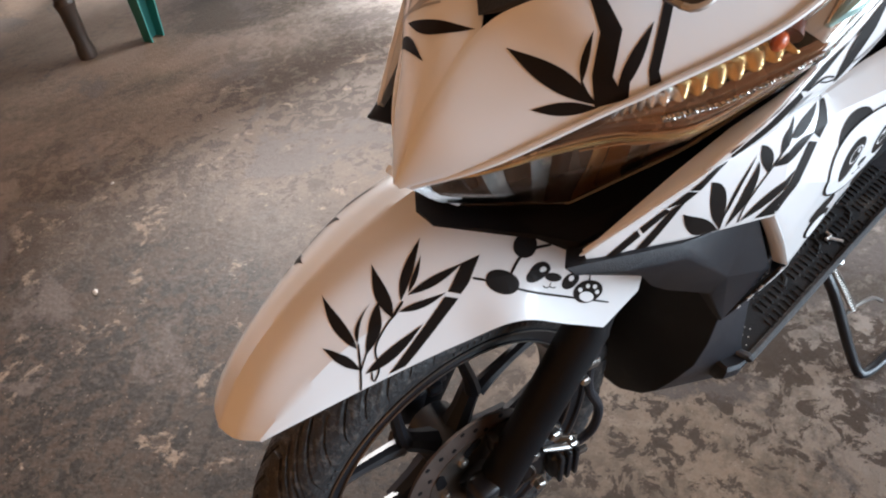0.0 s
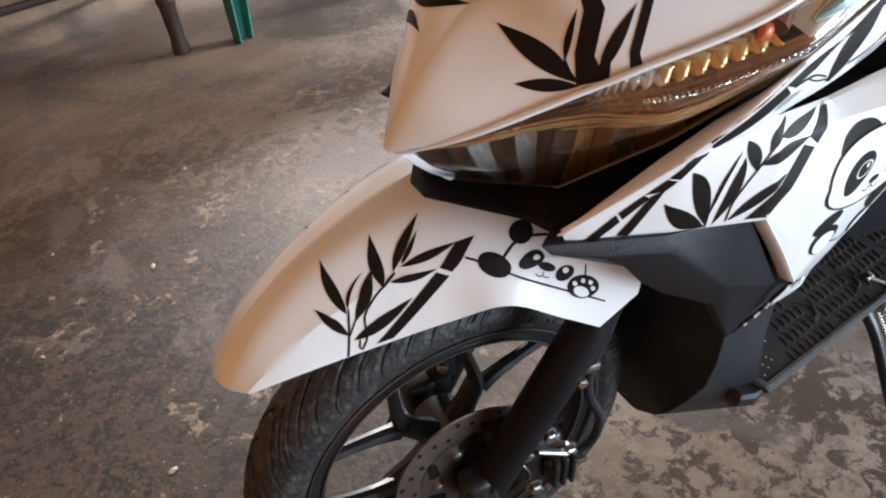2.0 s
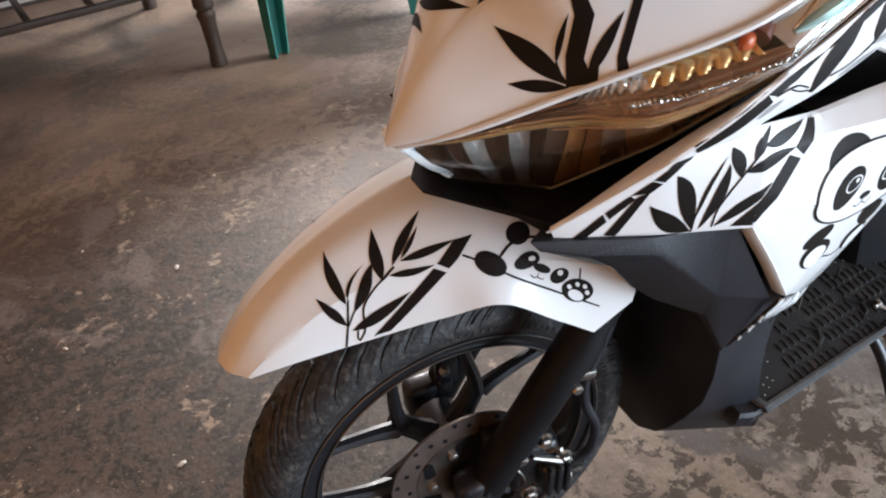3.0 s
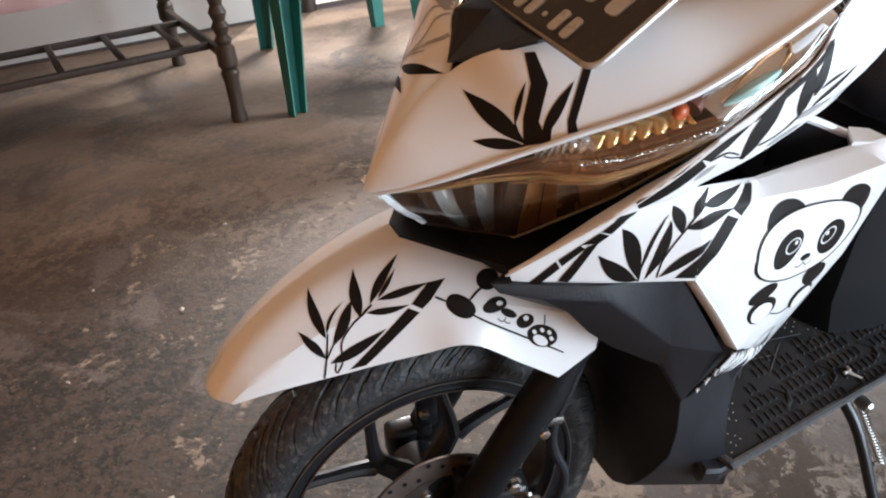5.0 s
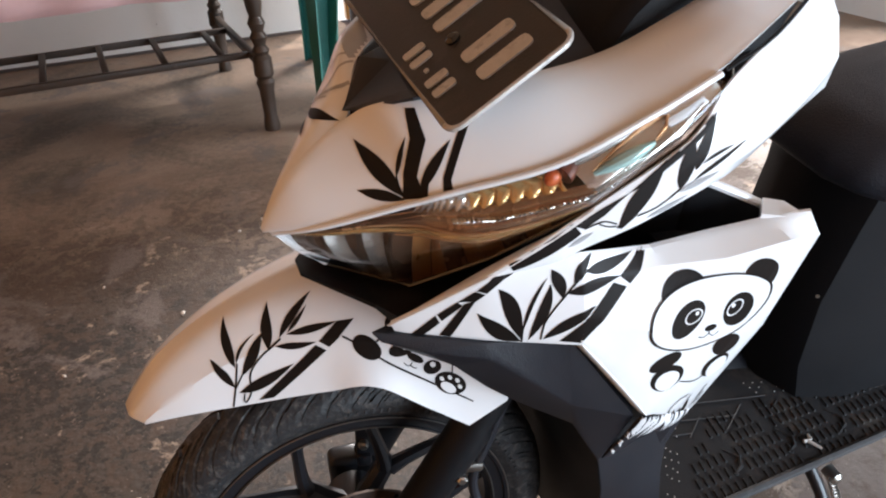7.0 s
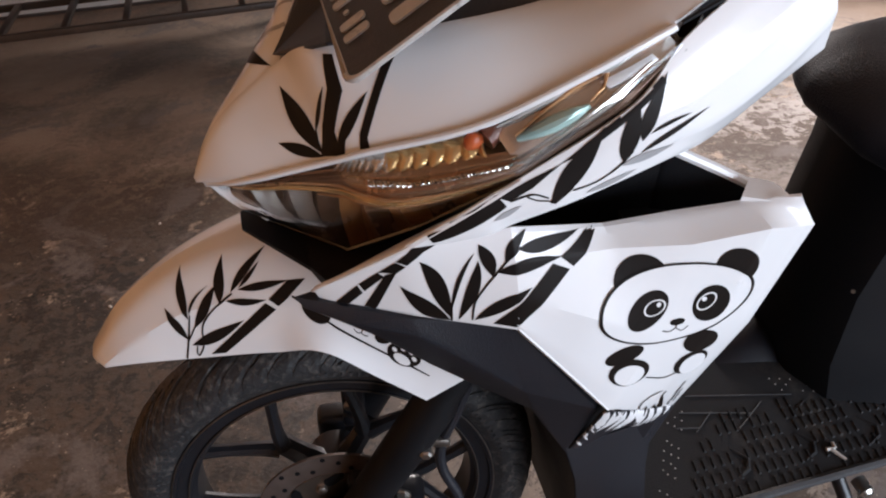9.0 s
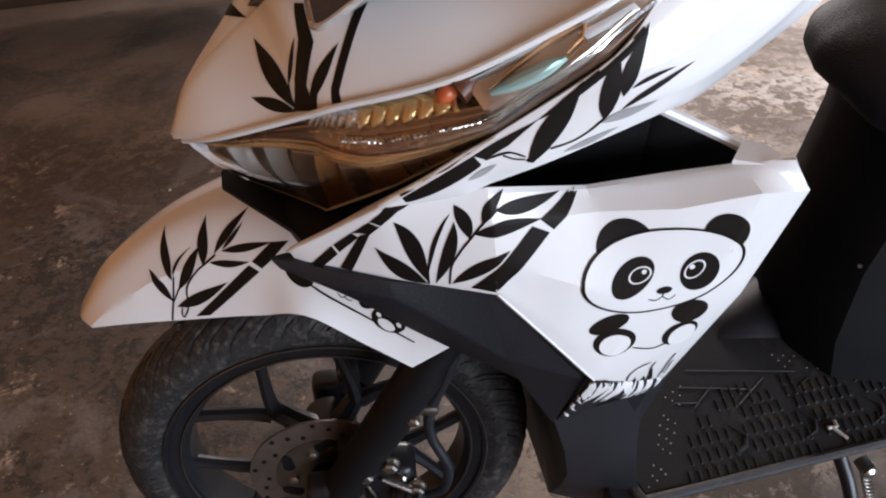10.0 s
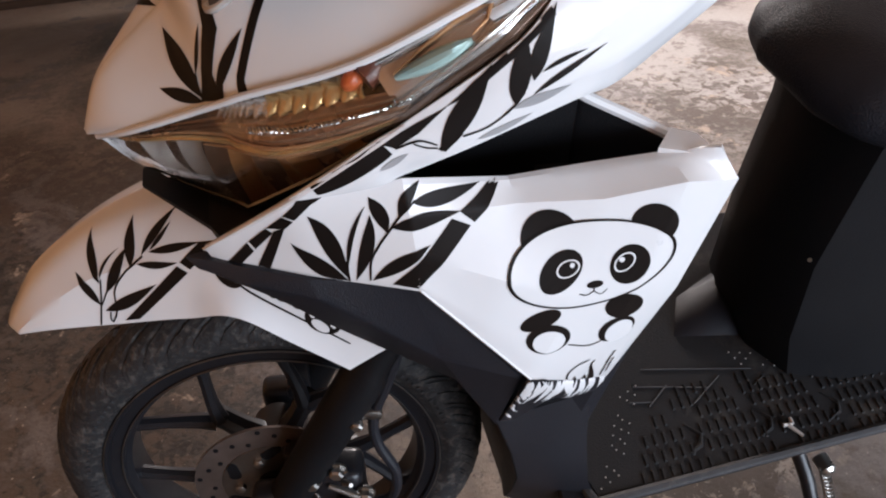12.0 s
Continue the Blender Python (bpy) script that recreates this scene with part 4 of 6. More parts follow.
caliper = part("brake_caliper", moved(join(box((0.062, 0.046, 0.085), (0.106, -0.070, 0.285), pose(0, 0, 0), 0.012, 3), box((0.04, 0.030, 0.05), (0.128, -0.094, 0.275), None, 0.010, 3), box((0.055, 0.02, 0.03), (0.075, -0.062, 0.325), None, 0.006)), FORK), ALLOY, scooter, "black brake caliper with zinc bolts")
for bx, bz in ((0.083, 0.325), (0.112, 0.345), (0.125, 0.255), (0.098, 0.245), (0.140, 0.300)):
    part("caliper_bolt", moved(join(lathe([(0.0085, 0.0), (0.0085, 0.009), (0.006, 0.011)], None, 6, 'Y'), lathe([(0.011, -0.001), (0.011, 0.0015)], None, 16, 'Y')), FORK @ pose(bx, -0.094, bz)), BOLT, caliper, "bright zinc bolt")
part("slide_pin", moved(tube([(0.10, -0.095, 0.315), (0.135, -0.10, 0.300), (0.15, -0.098, 0.270)], (0.0035, 0.0055, 0.0035), 10), FORK), STEEL, caliper, "steel pin with a rubber boot")
part("bleed_nipple", moved(tube([(0.118, -0.096, 0.322), (0.124, -0.104, 0.332), (0.128, -0.110, 0.338)], (0.0045, 0.0032, 0.0024), 8), FORK), STEEL, caliper, "small zinc bleed nipple")
part("hose_union", moved(join(lathe([(0.0085, -0.005), (0.0085, 0.005), (0.006, 0.007)], None, 12, 'Y'), box((0.020, 0.007, 0.010), (0.012, 0, 0.004), None, 0.002)), FORK @ pose(0.142, -0.100, 0.268)), STEEL, caliper, "steel union at the end of the hose")
for k in range(3):
    part("caliper_rib", moved(box((0.006, 0.010, 0.052), (0.118 + 0.011 * k, -0.108, 0.276), None, 0.002), FORK), ALLOY, caliper)
part("pad_spring", moved(tube([(0.072, -0.080, 0.300), (0.084, -0.092, 0.292), (0.092, -0.094, 0.268), (0.082, -0.090, 0.250)], 0.0022, 8, smooth_n=4), FORK), STEEL, caliper, "bent steel pad spring")
part("brake_hose", moved(tube([(0.150, -0.090, 0.275), (0.172, -0.096, 0.300), (0.176, -0.097, 0.345), (0.160, -0.094, 0.390), (0.158, -0.092, 0.430), (0.175, -0.088, 0.480), (0.20, -0.08, 0.56)], 0.0058, 10, smooth_n=6), FORK), BLACK, scooter, "black rubber brake hose")
clamp = part("hose_clamp", moved(box((0.036, 0.009, 0.014), (0.150, -0.094, 0.440), pose(0, 0, 0), 0.004), FORK), STEEL, scooter, "steel hose clamp on the fork leg")
part("clamp_bolt", moved(lathe([(0.0065, 0.0), (0.0065, 0.006), (0.0045, 0.008)], None, 6, 'Y'), FORK @ pose(0.142, -0.10, 0.432)), BOLT, clamp, "zinc bolt")
part("fender_brace", moved(box((0.05, 0.16, 0.02), (0.10, 0, 0.56), None, 0.005), FORK), DEEP, scooter, "black brace under the fender")
speed = part("sensor_bracket", moved(join(box((0.03, 0.014, 0.06), (0.045, 0.062, 0.33), None, 0.004), box((0.02, 0.02, 0.02), (0.04, 0.058, 0.30), None, 0.004)), FORK), ALLOY, scooter, "black bracket on the far fork leg")
part("sensor_bolt", moved(lathe([(0.007, 0.0), (0.007, 0.007), (0.005, 0.009)], None, 6, 'Y'), FORK @ pose(0.04, 0.055, 0.33)), BOLT, speed)

# ---- number plate ----
PW, PH = 0.25, 0.105
pu = Vector((0.84, 0, 0.543)).normalized()
pn = Vector((-pu.z, 0, pu.x))
PLATE_M = Matrix(((0, pu.x, pn.x, 0.0725), (-1, 0, 0, 0.003), (0, pu.z, pn.z, 0.9055), (0, 0, 0, 1)))


def rounded(w, h, r, x=0.0, y=0.0, n=5):
    out = []
    for cx, cy, a0 in ((w / 2 - r, h / 2 - r, 0), (-w / 2 + r, h / 2 - r, 90), (-w / 2 + r, -h / 2 + r, 180), (w / 2 - r, -h / 2 + r, 270)):
        for i in range(n):
            a = radians(a0 + 90 * i / (n - 1))
            out.append((x + cx + r * math.cos(a), y + cy + r * math.sin(a)))
    return out


plate = part("number_plate", moved(slab(rounded(PW, PH, 0.012, 0, PH / 2), 0.0, 0.0016), PLATE_M), PLATE, scooter, "black embossed number plate with silver edge", smooth=False)
edge = [(x, y, 0.0014) for x, y in rounded(PW - 0.003, PH - 0.003, 0.011, 0, PH / 2)]
part("plate_edge", moved(tube(edge + edge[:1], 0.0022, 8), PLATE_M), LETTER, plate, "worn silver edge")


def plate_bar(x, y, w, h):
    part("plate_bar", moved(slab(rounded(w, h, min(w, h) * 0.3, x, y, 3), 0.0012, 0.0030), PLATE_M), LETTER, plate, "embossed silver bar")


for x in (0.022, 0.036, 0.066, 0.080):
    plate_bar(x, 0.0175, 0.0085, 0.019)
plate_bar(0.051, 0.0155, 0.004, 0.004)
for x in (-0.098, -0.060, -0.034, -0.008, 0.016, 0.068, 0.094):
    plate_bar(x, 0.062, 0.014, 0.044)
for sx in (-0.085, 0.085 - 0.045):
    part("plate_bolt", moved(lathe([(0.006, 0.0016), (0.006, 0.004), (0.003, 0.006)], pose(sx, 0.045, 0), 12), PLATE_M), GLOSS, plate, "black plate bolt")
part("plate_bracket", moved(box((0.12, 0.06, 0.006), (0, 0.05, -0.006), None, 0.002), PLATE_M), DEEP, plate, "black plate bracket")

# ---- dash, footboard, seat and stand ----
part("dash_cover", rings([box_ring(0.90, 0.20, 0.40, 0.072), box_ring(0.945, 0.235, 0.42, 0.07), box_ring(0.985, 0.28, 0.44, 0.068)]), DEEP, scooter, "black dash cover behind the plate")
part("handlebar_cover", rings([box_ring(0.965, 0.275, 0.40, 0.085, 0.03), box_ring(1.0, 0.268, 0.42, 0.115, 0.03), box_ring(1.06, 0.29, 0.42, 0.13, 0.03)]), WHITE, scooter, "white handlebar cover")

FB = [(0.325, -0.120), (0.318, -0.186), (0.335, -0.194), (0.62, -0.190), (0.95, -0.186), (1.25, -0.18), (1.25, 0.18), (0.95, 0.186), (0.62, 0.190), (0.335, 0.194), (0.318, 0.186), (0.325, 0.120)]
board = part("footboard", rings([[(x + 0.03, y * 0.80, 0.282) for x, y in FB], [(x + 0.008, y * 0.95, 0.296) for x, y in FB], [(x, y, 0.318) for x, y in FB], [(x, y, 0.333) for x, y in FB], [(x + 0.004, y * 0.985, 0.337) for x, y in FB]]), BLACK, scooter, "black plastic footboard with ribbed rubber", flat_angle=25)
part("foot_mat", slab([(0.360, -0.188), (0.352, -0.150), (0.352, 0.150), (0.360, 0.188), (0.80, 0.184), (0.80, -0.184)], 0.3365, 0.3395), MAT_RUBBER, board, "dusty ribbed rubber foot mat", smooth=False)
rib_v, rib_f = [], []
for iy, y in enumerate((-0.1825, -0.162, -0.141, -0.120, -0.103, -0.088)):
    start = (0.416, 0.424, 0.437, 0.456, 0.478, 0.500)[iy]
    gap = 0.506 - 0.006 * iy
    for ix in range(34):
        x = start + ix * 0.0116 + (0.003 if iy % 2 else 0)
        diagonal = 0.516 + (y + 0.108) * 1.65
        if x > 0.80 or abs(x - gap) < 0.007 or abs(x - gap - 0.090) < 0.007 or abs(x - gap - 0.180) < 0.007:
            continue
        if iy > 2 and (abs(x - diagonal) < 0.010 or x > 0.60 and iy == 5):
            continue
        b0 = len(rib_v)
        for dx, dy, dz in ((-0.0030, -0.0074, 0), (0.0012, -0.0074, 0), (0.0036, 0.0074, 0), (-0.0010, 0.0074, 0), (-0.0017, -0.006, 0.0024), (0.0003, -0.006, 0.0024), (0.0022, 0.006, 0.0024), (0.0002, 0.006, 0.0024)):
            rib_v.append((x + dx, y + dy, 0.3393 + dz))
        rib_f += [tuple(b0 + q for q in f) for f in ((4, 5, 6, 7), (0, 1, 5, 4), (1, 2, 6, 5), (2, 3, 7, 6), (3, 0, 4, 7))]
me = bpy.data.meshes.new("mat_ribs")
me.from_pydata(rib_v, [], rib_f)
me.materials.append(MAT_RUBBER)
ribs = new("mat_ribs", me)
ribs.parent = board
tagged(ribs, "rows of small raised rubber ribs", kind="stuff")
dot_bms = []
stud_at = [(0.366 + 0.0075 * k + 0.0125 * c + 0.0012 * (k * 5 % 3), -0.181 + 0.0115 * k + 0.005 * c) for k in range(10) for c in range(3) if (k + c) % 5 != 3]
stud_at += [(0.594 + 0.013 * c + 0.003 * r, -0.050 - 0.010 * r - 0.004 * c) for r in range(3) for c in range(4) if (r + c) % 4 != 3]
for x, y in stud_at:
    dot_bms.append(lathe([(0.0011, 0.0393), (0.0008, 0.0402)], pose(x, y, 0.30), 8))
dots = part("mat_studs", join(*dot_bms), LETTER, board, "small pale studs on the mat")
tagged(dots, "small pale studs on the mat", kind="stuff")
lip = [(1.20, -0.186, 0.338), (0.95, -0.188, 0.338), (0.62, -0.191, 0.338), (0.372, -0.194, 0.338), (0.357, -0.1925, 0.339), (0.3505, -0.184, 0.340), (0.342, -0.148, 0.341)]
part("edge_lip", tube(lip, 0.0056, 8, smooth_n=4), LIP, board, "raised worn lip along the edge of the footboard")
for pts in ([(0.474, -0.047), (0.608, -0.079)], [(0.454, -0.068), (0.542, -0.091)], [(0.441, -0.088), (0.468, -0.094)], [(0.462, -0.099), (0.495, -0.076)], [(0.516, -0.108), (0.564, -0.079)], [(0.599, -0.102), (0.618, -0.092)]):
    part("mat_line", tube([(x, y, 0.3400) for x, y in pts], 0.0008, 6), LIP, board, "thin raised line on the mat")
for shift in (0.0, 0.090, 0.180):
    hexagon = [(0.490 + shift, -0.130), (0.503 + shift, -0.148), (0.497 + shift, -0.160), (0.481 + shift, -0.167)]
    part("mat_bridge", tube([(x, y, 0.3398) for x, y in hexagon], (0.0012, 0.0030, 0.0030, 0.0014), 6), MAT_RUBBER, board)
mk = [[(0.600, -0.162), (0.611, -0.163)], [(0.606, -0.163), (0.615, -0.180)], [(0.611, -0.163), (0.613, -0.155)]]
for (ax, ay), (bx, by) in mk:
    part("mat_emblem", tube([(ax, ay, 0.344), (bx, by, 0.344)], (0.0026, 0.0018), 6), LETTER, board, "worn bright emblem on the foot mat")
part("belly_cover", rings([box_ring(0.17, 0.42, 1.1, 0.09), box_ring(0.22, 0.40, 1.15, 0.13), box_ring(0.30, 0.40, 1.2, 0.165)]), DEEP, scooter, "black cover under the footboard")


def body_ring(z, xf, xr, wf, wr):
    h = [(xf, -wf * 0.35), (xf + 0.025, -wf * 0.8), (xf + 0.09, -wf), ((xf + xr) / 2, -(wf + wr) / 2), (xr, -wr)]
    return [(x, y, z) for x, y in h] + [(x, -y, z) for x, y in h[::-1]]


part("seat_body", rings([body_ring(0.325, 0.625, 1.30, 0.125, 0.16), body_ring(0.40, 0.610, 1.30, 0.108, 0.16), body_ring(0.52, 0.598, 1.32, 0.100, 0.165), body_ring(0.64, 0.602, 1.34, 0.100, 0.17), body_ring(0.70, 0.600, 1.36, 0.105, 0.17)]), DEEP, scooter, "black body under the seat", flat_angle=40)
seat_lv = [body_ring(0.700, 0.575, 1.40, 0.115, 0.175), body_ring(0.715, 0.560, 1.41, 0.122, 0.18), body_ring(0.740, 0.565, 1.41, 0.120, 0.175), body_ring(0.765, 0.600, 1.39, 0.100, 0.15), body_ring(0.775, 0.66, 1.34, 0.06, 0.10)]
seat_g = np.swapaxes(spline(np.swapaxes(spline(np.array(seat_lv), 4), 0, 1), 5), 0, 1)
part("seat", rings([list(map(tuple, r)) for r in seat_g]), SEAT, scooter, "black grained vinyl seat", flat_angle=50)
part("seat_lock", moved(lathe([(0.011, 0), (0.011, 0.006), (0.006, 0.008), (0.006, 0.004)], None, 16, 'Y'), pose(0.72, -0.105, 0.60)), STEEL, scooter, "steel seat lock")
part("body_screw", moved(lathe([(0.0024, 0), (0.0024, 0.0015), (0.0014, 0.002)], look((0, 0, 0), (-0.6, -0.7, 0.1)), 12), pose(0.612, -0.079, 0.535)), BOLT, scooter, "small bright screw on the body")
part("foot_hump", rings([[(0.535, -0.012, 0.338), (0.62, -0.030, 0.338), (0.66, 0.03, 0.338), (0.64, 0.08, 0.338), (0.57, 0.05, 0.338)], [(0.552, -0.002, 0.347), (0.62, -0.018, 0.352), (0.65, 0.03, 0.358), (0.635, 0.066, 0.354), (0.58, 0.042, 0.349)], [(0.585, 0.010, 0.355), (0.625, 0.004, 0.364), (0.645, 0.03, 0.372), (0.635, 0.050, 0.368), (0.60, 0.034, 0.360)]]), BLACK, scooter, "moulded hump of the footboard tunnel", flat_angle=75)
stand = part("side_stand", tube([(0.663, -0.150, 0.245), (0.670, -0.200, 0.200), (0.676, -0.285, 0.085), (0.688, -0.312, 0.062), (0.776, -0.325, 0.060)], (0.0095, 0.009, 0.0088, 0.0088, 0.009), 12, smooth_n=4), ALLOY, scooter, "black steel side stand on the floor")
coil = [(0.699 + 0.0065 * math.cos(a), -0.168 - 0.0017 * a / 3 + 0.0065 * math.sin(a) * 0.6, 0.224 - 0.00155 * a / 3) for a in np.linspace(0, 20 * 2 * math.pi, 480)]
part("stand_spring", tube(coil, 0.0016, 6), STEEL, stand, "steel coil spring")
part("stand_pivot", moved(lathe([(0.010, -0.010), (0.010, 0.010), (0.006, 0.014)], None, 12, 'Y'), pose(0.690, -0.176, 0.236)), BOLT, stand, "zinc pivot bolt")
part("stand_bracket", box((0.06, 0.02, 0.06), (0.677, -0.14, 0.255), None, 0.005), ALLOY, stand)
part("stand_hook", tube([(0.686, -0.235, 0.155), (0.725, -0.240, 0.150), (0.775, -0.250, 0.13), (0.80, -0.262, 0.11)], 0.0035, 8, smooth_n=3), STEEL, stand, "thin steel rod")
part("main_stand", tube([(0.92, -0.10, 0.25), (0.95, -0.17, 0.20), (0.99, -0.185, 0.175), (1.03, -0.16, 0.17)], 0.011, 10, smooth_n=3), ALLOY, scooter, "folded black main stand")

# ---- table, chairs and bench behind ----
TZ = 0.72


def turned_leg():
    pr = [(0.021, 0.0), (0.022, 0.02), (0.018, 0.06), (0.021, 0.16), (0.026, 0.19), (0.020, 0.205), (0.028, 0.22), (0.028, 0.28), (0.020, 0.295), (0.026, 0.31), (0.017, 0.33), (0.026, 0.36), (0.018, 0.38), (0.027, 0.41), (0.019, 0.435), (0.026, 0.47), (0.030, 0.52), (0.030, TZ - 0.02)]
    return lathe([(r * (1.45 - 0.3 * min(1, z / 0.5)), z) for r, z in pr], None, 18)


table = thing("dining_table", "dark wooden table with turned legs and a slatted low shelf", "table", pose(-0.68, 2.50, 0, 0, 0, 3.0))
part("tabletop", box((2.10, 1.00, 0.025), (0, 0, TZ - 0.0125), None, 0.004), TABLE_WOOD, table)
for lx in (-0.97, 0.97):
    for ly in (-0.46, 0.44):
        part("leg", moved(turned_leg(), pose(lx, ly, 0)), TABLE_WOOD, table)
    part("stretcher", box((0.028, 0.90, 0.030), (lx, -0.01, 0.25), None, 0.004), TABLE_WOOD, table)
for ly in (-0.27, 0.17):
    part("shelf_rail", box((1.93, 0.026, 0.026), (0, ly, 0.25), None, 0.004), TABLE_WOOD, table)
for i in range(9):
    part("shelf_slat", box((0.024, 0.42, 0.018), (-0.85 + i * 0.2135, -0.05, 0.256), None, 0.003), TABLE_WOOD, table)
cloth_n = 90
loop = []
for s in np.linspace(0, 1, cloth_n, endpoint=False):
    d = s * (2.14 + 1.04) * 2
    if d < 2.14:
        q = (-1.07 + d, -0.52)
    elif d < 3.18:
        q = (1.07, -0.52 + d - 2.14)
    elif d < 5.32:
        q = (1.07 - (d - 3.18), 0.52)
    else:
        q = (-1.07, 0.52 - (d - 5.32))
    loop.append(q)
lv = []
for z, w, sc in ((TZ + 0.0035, 0, 0.97), (TZ + 0.002, 0, 1.0), (TZ - 0.03, 0.004, 1.003), (TZ - 0.11, 0.010, 1.006), (TZ - 0.185, 0.014, 1.008)):
    lv.append([(x * sc + (w * math.sin(i * 1.9) if abs(x) > 1.06 else 0), y * sc + (w * math.sin(i * 1.7) if abs(y) > 0.51 else 0), z + 0.004 * math.sin(i * 0.9) * (w > 0.01)) for i, (x, y) in enumerate(loop)])
bm = bmesh.new()
vv = [[bm.verts.new(p) for p in r] for r in lv]
for r, s in zip(vv, vv[1:]):
    for i in range(cloth_n):
        bm.faces.new((r[i], r[i - 1], s[i - 1], s[i]))
bm.faces.new(vv[0])
cloth = part("tablecloth", bm, CLOTH, None, "pale pink cotton cloth hanging over the table", flat_angle=70)
cloth.matrix_world = pose(-0.68, 2.50, 0, 0, 0, 3.0)
sm = cloth.modifiers.new("thick", 'SOLIDIFY')
sm.thickness, sm.offset = 0.003, 1
tagged(cloth, category="tablecloth")


def plastic_table():
    """A moulded plastic table; its tapered legs are open channels."""
    tb = thing("plastic_table", "green moulded plastic table on tapered channel legs", "table", pose(0.91, 2.50, 0))
    for x, y, turn in ((-0.39, -0.48, 200), (-0.22, 0.46, 150), (0.39, 0.48, 20), (0.22, -0.46, -30)):
        lv2 = []
        for z, w in ((0.0, 0.030), (0.012, 0.031), (0.35, 0.045), (0.68, 0.060)):
            o = [(-w, -0.55 * w), (w, -0.55 * w), (w, 0.75 * w), (w - 0.006, 0.75 * w), (w - 0.006, -0.55 * w + 0.006), (-w + 0.006, -0.55 * w + 0.006), (-w + 0.006, 0.75 * w), (-w, 0.75 * w)]
            c, d = math.cos(radians(turn)), math.sin(radians(turn))
            lean = 1.0 - 0.20 * z
            lv2.append([(x * lean + a * c - e * d, y * lean + a * d + e * c, z) for a, e in o])
        part("leg", rings(lv2), GREEN, tb, smooth=False)
    part("tabletop", moved(box((0.80, 0.84, 0.03), (0, 0, 0.70), None, 0.012, 3), pose(0, 0, 0, 0, 0, -6)), GREEN, tb)
    part("apron", moved(box_frame(0.74, 0.78, 0.62, 0.685), pose(0, 0, 0, 0, 0, -6)), GREEN, tb)
    return tb


def box_frame(w, d, z0, z1):
    t = 0.006
    return join(box((w, t, z1 - z0), (0, -d / 2, (z0 + z1) / 2)), box((w, t, z1 - z0), (0, d / 2, (z0 + z1) / 2)), box((t, d, z1 - z0), (-w / 2, 0, (z0 + z1) / 2)), box((t, d, z1 - z0), (w / 2, 0, (z0 + z1) / 2)))


plastic_table()

bench = thing("wooden_bench", "varnished orange wooden bench in the bright doorway", "bench", pose(1.62, 3.74, -0.02))
part("seat_board", box((1.10, 0.30, 0.05), (0.02, 0, 0.30), None, 0.006), ORANGE_WOOD, bench)
part("apron", box((1.00, 0.025, 0.18), (0.02, -0.12, 0.19), None, 0.006), ORANGE_WOOD, bench)
for lx in (-0.47, 0.50):
    for ly in (-0.12, 0.12):
        part("leg", box((0.05, 0.05, 0.30), (lx, ly, 0.13), None, 0.006), ORANGE_WOOD, bench)
post = thing("door_post_foot", "dark wooden foot of the door post", "post", pose(1.12, 3.56, 0))
part("post", lathe([(0.05, 0), (0.048, 0.08), (0.036, 0.10), (0.034, 0.9), (0.034, 2.09)], None, 14), TABLE_WOOD, post)

# small things: a nail in the wall and crumbs on the floor
nail = thing("wall_nail", "small dark nail in the white wall", "nail", pose(0.011, Y1, 0.14))
part("head", moved(lathe([(0.0, -0.012), (0.0065, -0.012), (0.006, -0.009), (0.0025, -0.008), (0.0025, 0.0)], None, 10, 'Y'), Matrix.Identity(4)), SKIRT, nail)


def crumb(x, y, r, turn):
    bm = bmesh.new()
    bmesh.ops.create_icosphere(bm, subdivisions=1, radius=r)
    rng = random.Random(int(turn))
    for v in bm.verts:
        v.co *= rng.uniform(0.7, 1.2)
    bm.transform(pose(x, y, r * 0.30, 0, 0, turn) @ Matrix.Diagonal((1.4, 0.8, 0.45, 1)))
    ob = part("cement_crumb", bm, CRUMB, None, "pale crumb of cement on the floor", smooth=False)
    return tagged(ob, category="crumb", group="crumbs on the floor")


for x, y, r, turn in ((-0.290, 0.361, 0.007, 20), (-0.149, 0.934, 0.008, 75), (-0.42, 0.80, 0.005, 130), (0.05, 1.30, 0.006, 200), (-0.33, 1.15, 0.005, 260)):
    crumb(x, y, r, turn)

from mathutils.bvhtree import BVHTree

# ---- stickers, cut from thin film that follows each panel
CAST = {}
for ob, kind in ((fender, "fork"), (upper, "side"), (shield, "side"), (shield_foot, "side"), (cowl, "left"), (cowl_right, "right")):
    CAST[ob.name] = (BVHTree.FromPolygons([v.co.copy() for v in ob.data.vertices], [tuple(p.vertices) for p in ob.data.polygons]), kind)


def on_panel(ob, u, v, lift, flip=1):
    tree, kind = CAST[ob.name]
    if kind == "fork":
        eye, way = FORK @ Vector((u, -0.5 * flip, v)), FORK.to_3x3() @ Vector((0, flip, 0))
    elif kind == "side":
        eye, way = Vector((u, -0.8, v)), Vector((0, 1, 0))
    else:
        s = -1 if kind == "left" else 1
        n = Vector((-0.5, 0.45 * s, 0.74)).normalized()
        a = Vector((0, 0, 1)).cross(n).normalized() * (-s)
        b = n.cross(a)
        b = b if b.z > 0 else -b
        eye, way = a * u + b * v + n * 2.0, -n
    hit = tree.ray_cast(eye, way)
    if hit[0] is None:
        return None
    normal = hit[1] if hit[1].dot(way) < 0 else -hit[1]
    return hit[0] + normal * (lift * 0.001) - way * (lift * 0.0004)


def bezier(a, m, b, k):
    c = (2 * m[0] - (a[0] + b[0]) / 2, 2 * m[1] - (a[1] + b[1]) / 2)
    return tuple((1 - k) ** 2 * a[i] + 2 * k * (1 - k) * c[i] + k * k * b[i] for i in (0, 1))


